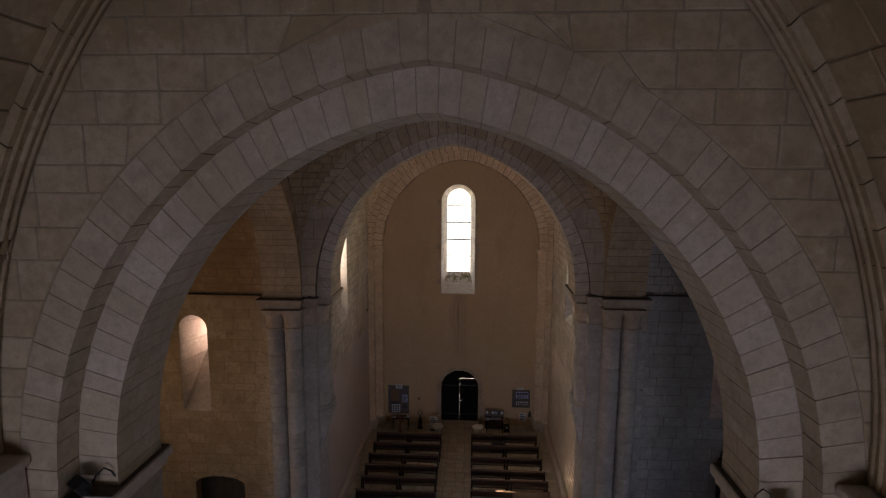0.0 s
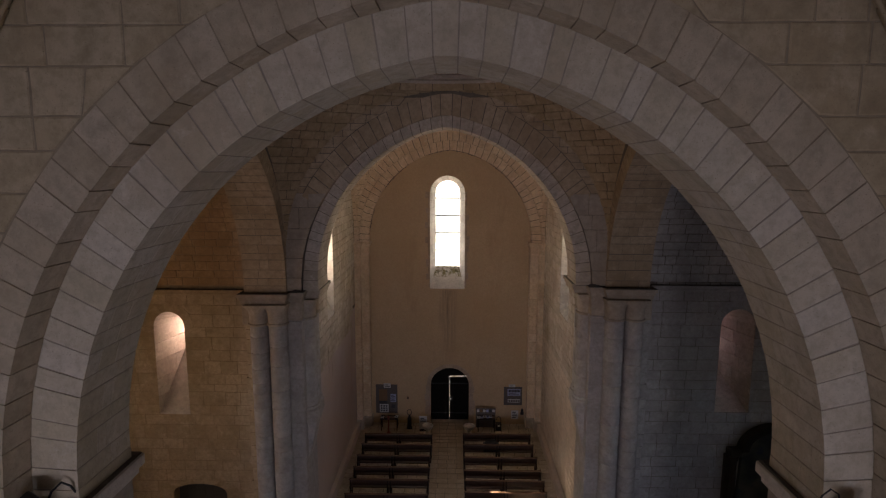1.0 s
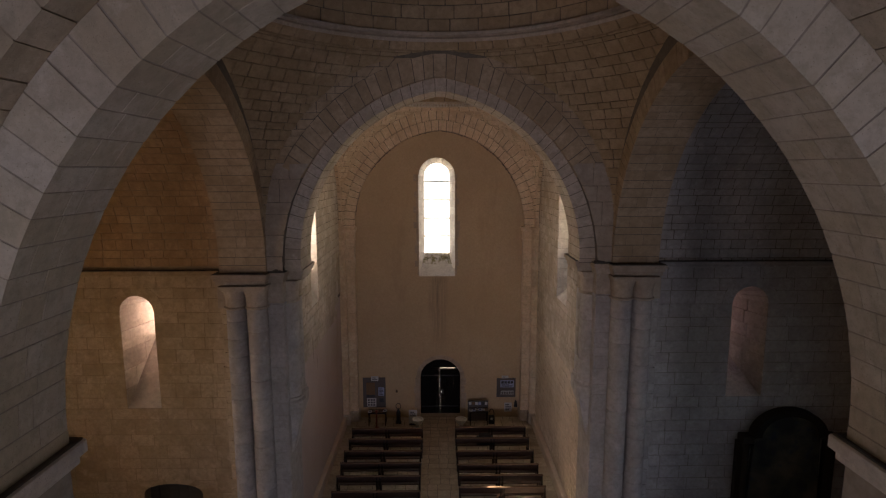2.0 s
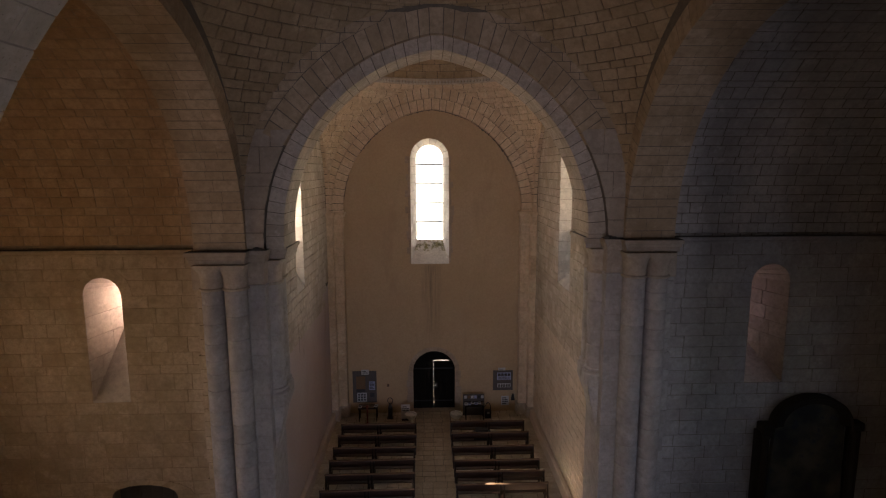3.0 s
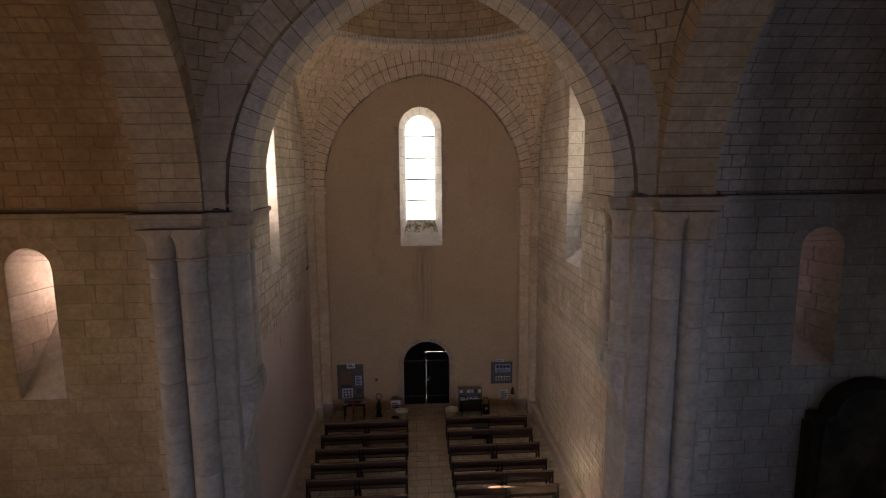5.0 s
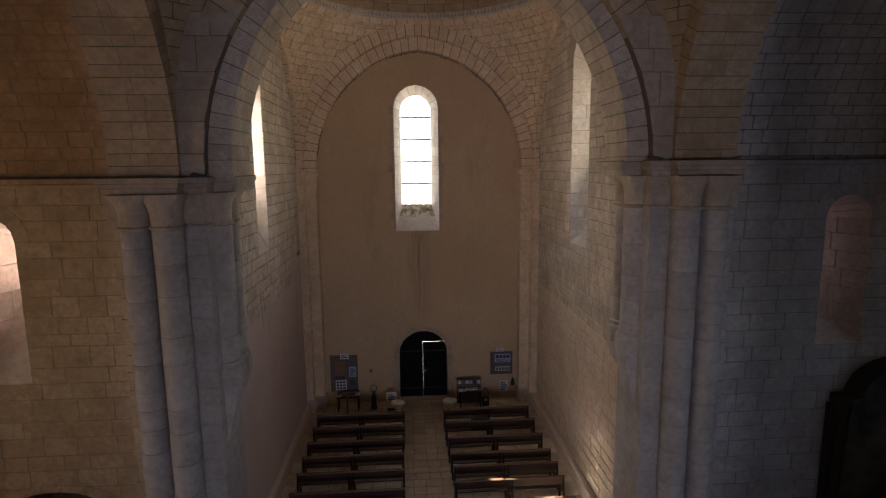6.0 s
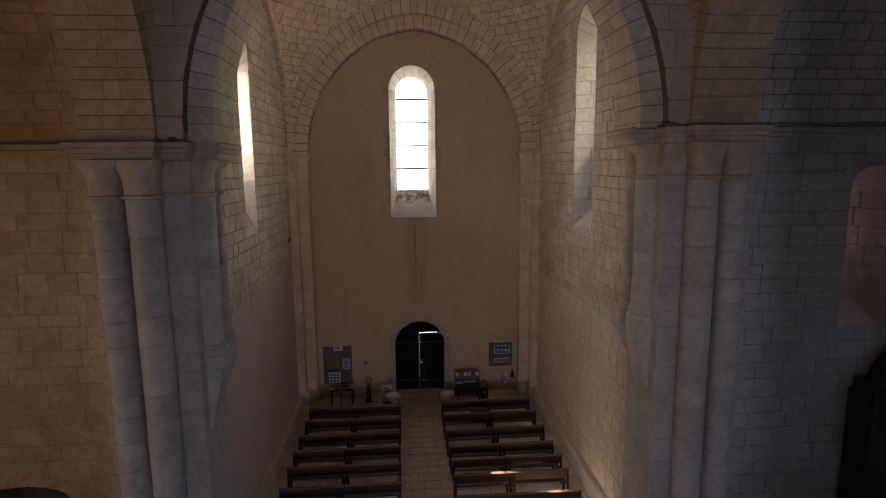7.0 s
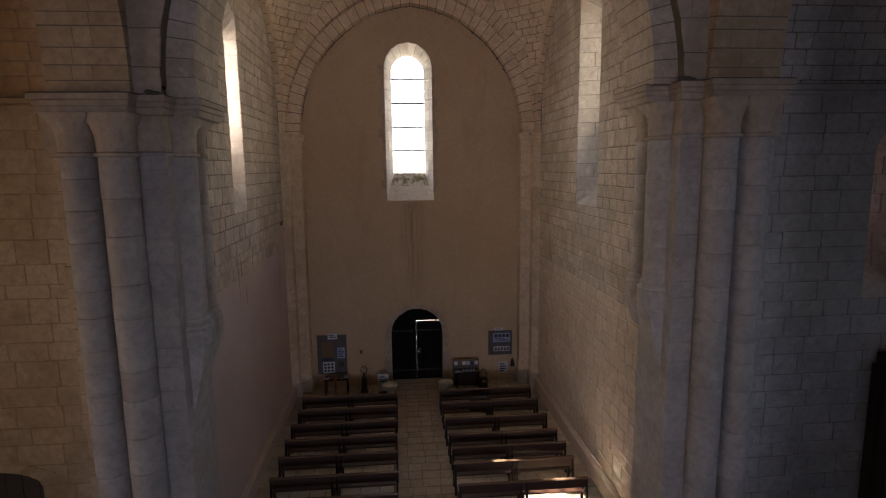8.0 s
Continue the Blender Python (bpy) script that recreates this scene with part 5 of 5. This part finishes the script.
# ---------- altarpiece in the north transept ----------
alt = empty("altarpiece", (9.56, 16.5, 0))
part("predella", box((-1.5, -0.35, 1.0), (1.5, 0.14, 1.45), 0.02), ALTAR_WOOD, alt)
part("altar_table", box((-1.5, -0.75, 0.0), (1.5, 0.14, 1.0), 0.02), ALTAR_WOOD, alt)
for sx in (-1, 1):
    part("column", lathe([(0.12, 1.45), (0.12, 1.60), (0.08, 1.66), (0.092, 2.6), (0.075, 4.1), (0.11, 4.2), (0.12, 4.3)], 16, (sx * 1.16, -0.06)), ALTAR_WOOD, alt)
    part("entablature", box((sx * 1.16 - 0.17, -0.17, 4.30), (sx * 1.16 + 0.17, 0.14, 4.52), 0.03), ALTAR_WOOD, alt)
    part("side_panel", box((sx * 1.22 - 0.16, 0.0, 1.45), (sx * 1.22 + 0.16, 0.14, 4.30), 0.01), ALTAR_WOOD, alt)
AF = arch_at(1.02, 4.45, 5.24)
pts = [AF(i / 24, -0.12) for i in range(25)]
pediment = plate("pediment", [AF(i / 24, 0.02) for i in range(25)] + [AF(i / 24, -0.24) for i in range(24, -1, -1)], [], lambda v: Vector((v[0], -0.13 + v[1], v[2])), 0.24, ALTAR_WOOD, alt)
pediment["label"] = "curved dark moulding over the painting"
part("roll", tube([(s, -0.15, z) for s, z in [AF(i / 24, -0.03) for i in range(25)]], 0.035, 8), ALTAR_WOOD, pediment)
bm = bmesh.new()
f = bm.faces.new([bm.verts.new((s, 0.0, z)) for s, z in [(-1.04, 1.45)] + pts + [(1.04, 1.45)]])
r = bmesh.ops.extrude_face_region(bm, geom=[f])
bmesh.ops.translate(bm, verts=[v for v in r["geom"] if isinstance(v, bmesh.types.BMVert)], vec=(0, 0.12, 0))
bmesh.ops.recalc_face_normals(bm, faces=bm.faces)
CANVAS, cnt, cb = nodes_of("darkened painting")
cc = mixed(cnt, ramp(cnt, noise_at(cnt, 1.6, 4, 0.5), 0.4, 0.7), (0.018, 0.017, 0.014), (0.10, 0.085, 0.055))
cc = mixed(cnt, ramp(cnt, noise_at(cnt, 3.1, 5, 0.6), 0.56, 0.75), cc, (0.015, 0.02, 0.045))
cnt.links.new(cc, cb.inputs["Base Color"])
cb.inputs["Roughness"].default_value = 0.7
part("canvas", bm, CANVAS, alt, "darkened varnished painting, hardly legible")
tagged(alt, "dark carved wooden altarpiece with a round-topped painting", "altarpiece")


# ---------- floodlights on the ledges ----------
def floodlight(x, y, z, turn, name="floodlight", size=0.22):
    root = empty(name, (x, y, z))
    b = part("housing", box((-size / 2, -0.07, 0.05), (size / 2, 0.07, 0.05 + size * 0.75), 0.015), RUBBER, root)
    part("glass", box((-size * 0.42, -0.078, 0.07), (size * 0.42, -0.07, 0.03 + size * 0.72), 0.004), plain("lamp glass", (0.3, 0.3, 0.32), 0.15), b, "pale lamp glass, unlit")
    part("bracket", tube([(-size / 2 - 0.015, 0, 0.12), (-size / 2 - 0.015, 0, 0.0), (size / 2 + 0.015, 0, 0.0), (size / 2 + 0.015, 0, 0.12)], 0.012, 6), IRON, root)
    root.rotation_euler = (radians(-30), 0, radians(turn))
    return tagged(root, "small black floodlight, unlit, on the capital ledge", "floodlight", "floodlights on the ledges")


floodlight(-3.80, 6.36, 9.17, 150)
floodlight(4.02, 6.36, 9.17, 200)


def debris(x, y, z, seed):
    """A dusty clump left on a ledge."""
    r2 = random.Random(seed)
    bm = bmesh.new()
    for k in range(7):
        bmesh.ops.create_icosphere(bm, subdivisions=1, radius=1.0, matrix=pose(r2.uniform(-0.10, 0.10), r2.uniform(-0.05, 0.05), 0.02 + 0.03 * r2.random(), r2.uniform(-30, 30), 0, r2.uniform(0, 180)) @ Matrix.Diagonal((r2.uniform(0.05, 0.09), 0.035, r2.uniform(0.018, 0.035), 1)))
    for v in bm.verts:
        v.co += Vector([r2.uniform(-0.008, 0.008) for _ in range(3)])
    ob = part("debris", bm, SOOT_SHADE)
    ob.location = (x, y, z + 0.012)
    tagged(ob, "dusty clump of twigs and rubble on the impost ledge", "debris", "clumps on the ledges")


debris(-4.10, 16.26, IMP[-1], 1), debris(4.10, 16.26, IMP[1], 2)
cab = part("cable", tube([(-3.80, 6.45, 9.2), (-3.72, 6.42, 9.34), (-3.64, 6.46, 9.42), (-3.58, 6.5, 9.36), (-3.58, 6.6, 9.18), (-3.57, 6.9, 9.165), (-3.56, 7.4, 9.165)], 0.012, 6), RUBBER)
tagged(cab, "black electric cable looped along the capital", "cable")
cab = part("cable", tube([(4.0, 6.45, 9.2), (3.92, 6.4, 9.45), (3.84, 6.4, 9.5), (3.78, 6.42, 9.42), (3.78, 6.5, 9.2), (3.8, 6.9, 9.165), (3.84, 7.5, 9.165)], 0.009, 6), RUBBER)
tagged(cab, "thin black wire looped above the capital", "cable")


# ---------- cracks and quoins on the west wall ----------
rr = random.Random(23)
# Flat dark ribbons: the shade in the open plaster joint, put into colour.
for q0, q1 in ((0.03, 0.12), (0.20, 0.34), (0.40, 0.63), (0.64, 0.86)):
    n = 70
    edge_, inner = [], []
    for i in range(n + 1):
        q = q0 + (q1 - q0) * i / n
        taper = min(1.0, 6 * min(i, n - i) / n)
        s, z = west_f(q, 0.01)
        s2, z2 = west_f(q, -taper * (0.012 + 0.05 * rr.random() ** 3))
        edge_.append((0.03 + s, 27.106, z)), inner.append((0.03 + s2, 27.106, z2))
    back = [[(x, y + 0.02, z) for x, y, z in row] for row in (inner, edge_)]
    loft("plaster_crack", [edge_, inner, back[0]], SOOT_SHADE, wall_west)
# open cracks in the south nave wall
for pts in (((21.0, 6.55), (21.15, 6.35), (21.35, 6.2)), ((20.75, 5.95), (20.80, 5.6), (20.78, 5.3), (20.84, 4.9)), ((21.35, 5.15), (21.38, 4.8), (21.30, 4.6))):
    line = []
    for (y0, z0), (y1, z1) in zip(pts, pts[1:]):
        for k in range(6):
            line.append((y0 + (y1 - y0) * k / 6 + rr.uniform(-.012, .012), z0 + (z1 - z0) * k / 6 + rr.uniform(-.012, .012)))
    wd = [0.022 * math.sin(math.pi * (i + 0.5) / len(line)) * rr.uniform(0.5, 1.3) for i in range(len(line))]
    loft("wall_crack", [[(-NAVE_X + 0.026, y - w_, z) for (y, z), w_ in zip(line, wd)], [(-NAVE_X + 0.026, y + w_, z) for (y, z), w_ in zip(line, wd)]], SOOT_SHADE, bpy.data.objects["wall_nave_south"])
stones = []
for sd in (-1, 1):
    for a, b in courses(6.9, 11.5, 0.36, rr):
        wv = rr.choice((0.07, 0.10, 0.17, 0.22))
        x0 = -0.09 + sd * 0.835
        q = [Vector((x0, 27.107, a + 0.004)), Vector((x0 + sd * wv, 27.107, a + 0.004)), Vector((x0 + sd * (wv + rr.uniform(-.03, .03)), 27.107, b - 0.004)), Vector((x0, 27.107, b - 0.004))]
        stones.append(block(q, Vector((0, -1, 0)), 0.004, 0.02, 0.004))
PIECES.append((wall_west, SURROUND, "quoin", stones))


# ---------- floor slabs ----------
rr = random.Random(17)
y = 17.9
aisle = []
while y < 27.1:
    d = rr.uniform(0.30, 0.42)
    for x0, x1 in split(-0.80, 0.74, 0.40, rr):
        q = [Vector((x0 + 0.005, y + 0.005, -0.008)), Vector((x1 - 0.005, y + 0.005, -0.008)), Vector((x1 - 0.005, min(y + d, 27.1) - 0.005, -0.008)), Vector((x0 + 0.005, min(y + d, 27.1) - 0.005, -0.008))]
        aisle.append(block(q, Vector((0, 0, 1)), 0.010 + rr.uniform(-0.003, 0.002), 0.02, 0.006))
    y += d
PIECES.append((floor_, FLAG, "flagstone", aisle))
sides = []
for xa, xb in ((-4.3, -0.82), (0.76, 4.3)):
    y = 17.6
    while y < 27.1:
        d = rr.uniform(0.28, 0.40)
        for x0, x1 in split(xa, xb, 0.42, rr):
            q = [Vector((x0 + 0.006, y + 0.006, -0.010)), Vector((x1 - 0.006, y + 0.006, -0.010)), Vector((x1 - 0.006, min(y + d, 27.1) - 0.006, -0.010)), Vector((x0 + 0.006, min(y + d, 27.1) - 0.006, -0.010))]
            sides.append(block(q, Vector((0, 0, 1)), 0.008 + rr.uniform(-0.003, 0.002), 0.02, 0.006))
        y += d
PIECES.append((floor_, FLAG_DARK, "paving", sides))

# ---------- stones, bricks and slabs, last ----------
def make_pieces():
    for parent, material, name, stones in PIECES:
        joined = name.startswith("+")
        nm = name.lstrip("+")
        single = [] if joined else stones[:300]
        rest = stones if joined else stones[300:]
        for vs, fs in single:
            c = sum(vs, Vector()) / len(vs)
            me = bpy.data.meshes.new(nm)
            me.from_pydata([v - c for v in vs], [], fs)
            me.materials.append(material)
            ob = new(nm, me)
            ob.parent = parent
            ob.location = c - (parent.location if nm != "reveal_stone" else Vector())
        if rest:
            verts, faces = [], []
            for vs, fs in rest:
                k = len(verts)
                verts += [v - (parent.location if nm != "reveal_stone" else Vector()) for v in vs]
                faces += [tuple(i + k for i in f) for f in fs]
            tagged(raw(nm, verts, faces, material, parent), kind="stuff")


make_pieces()
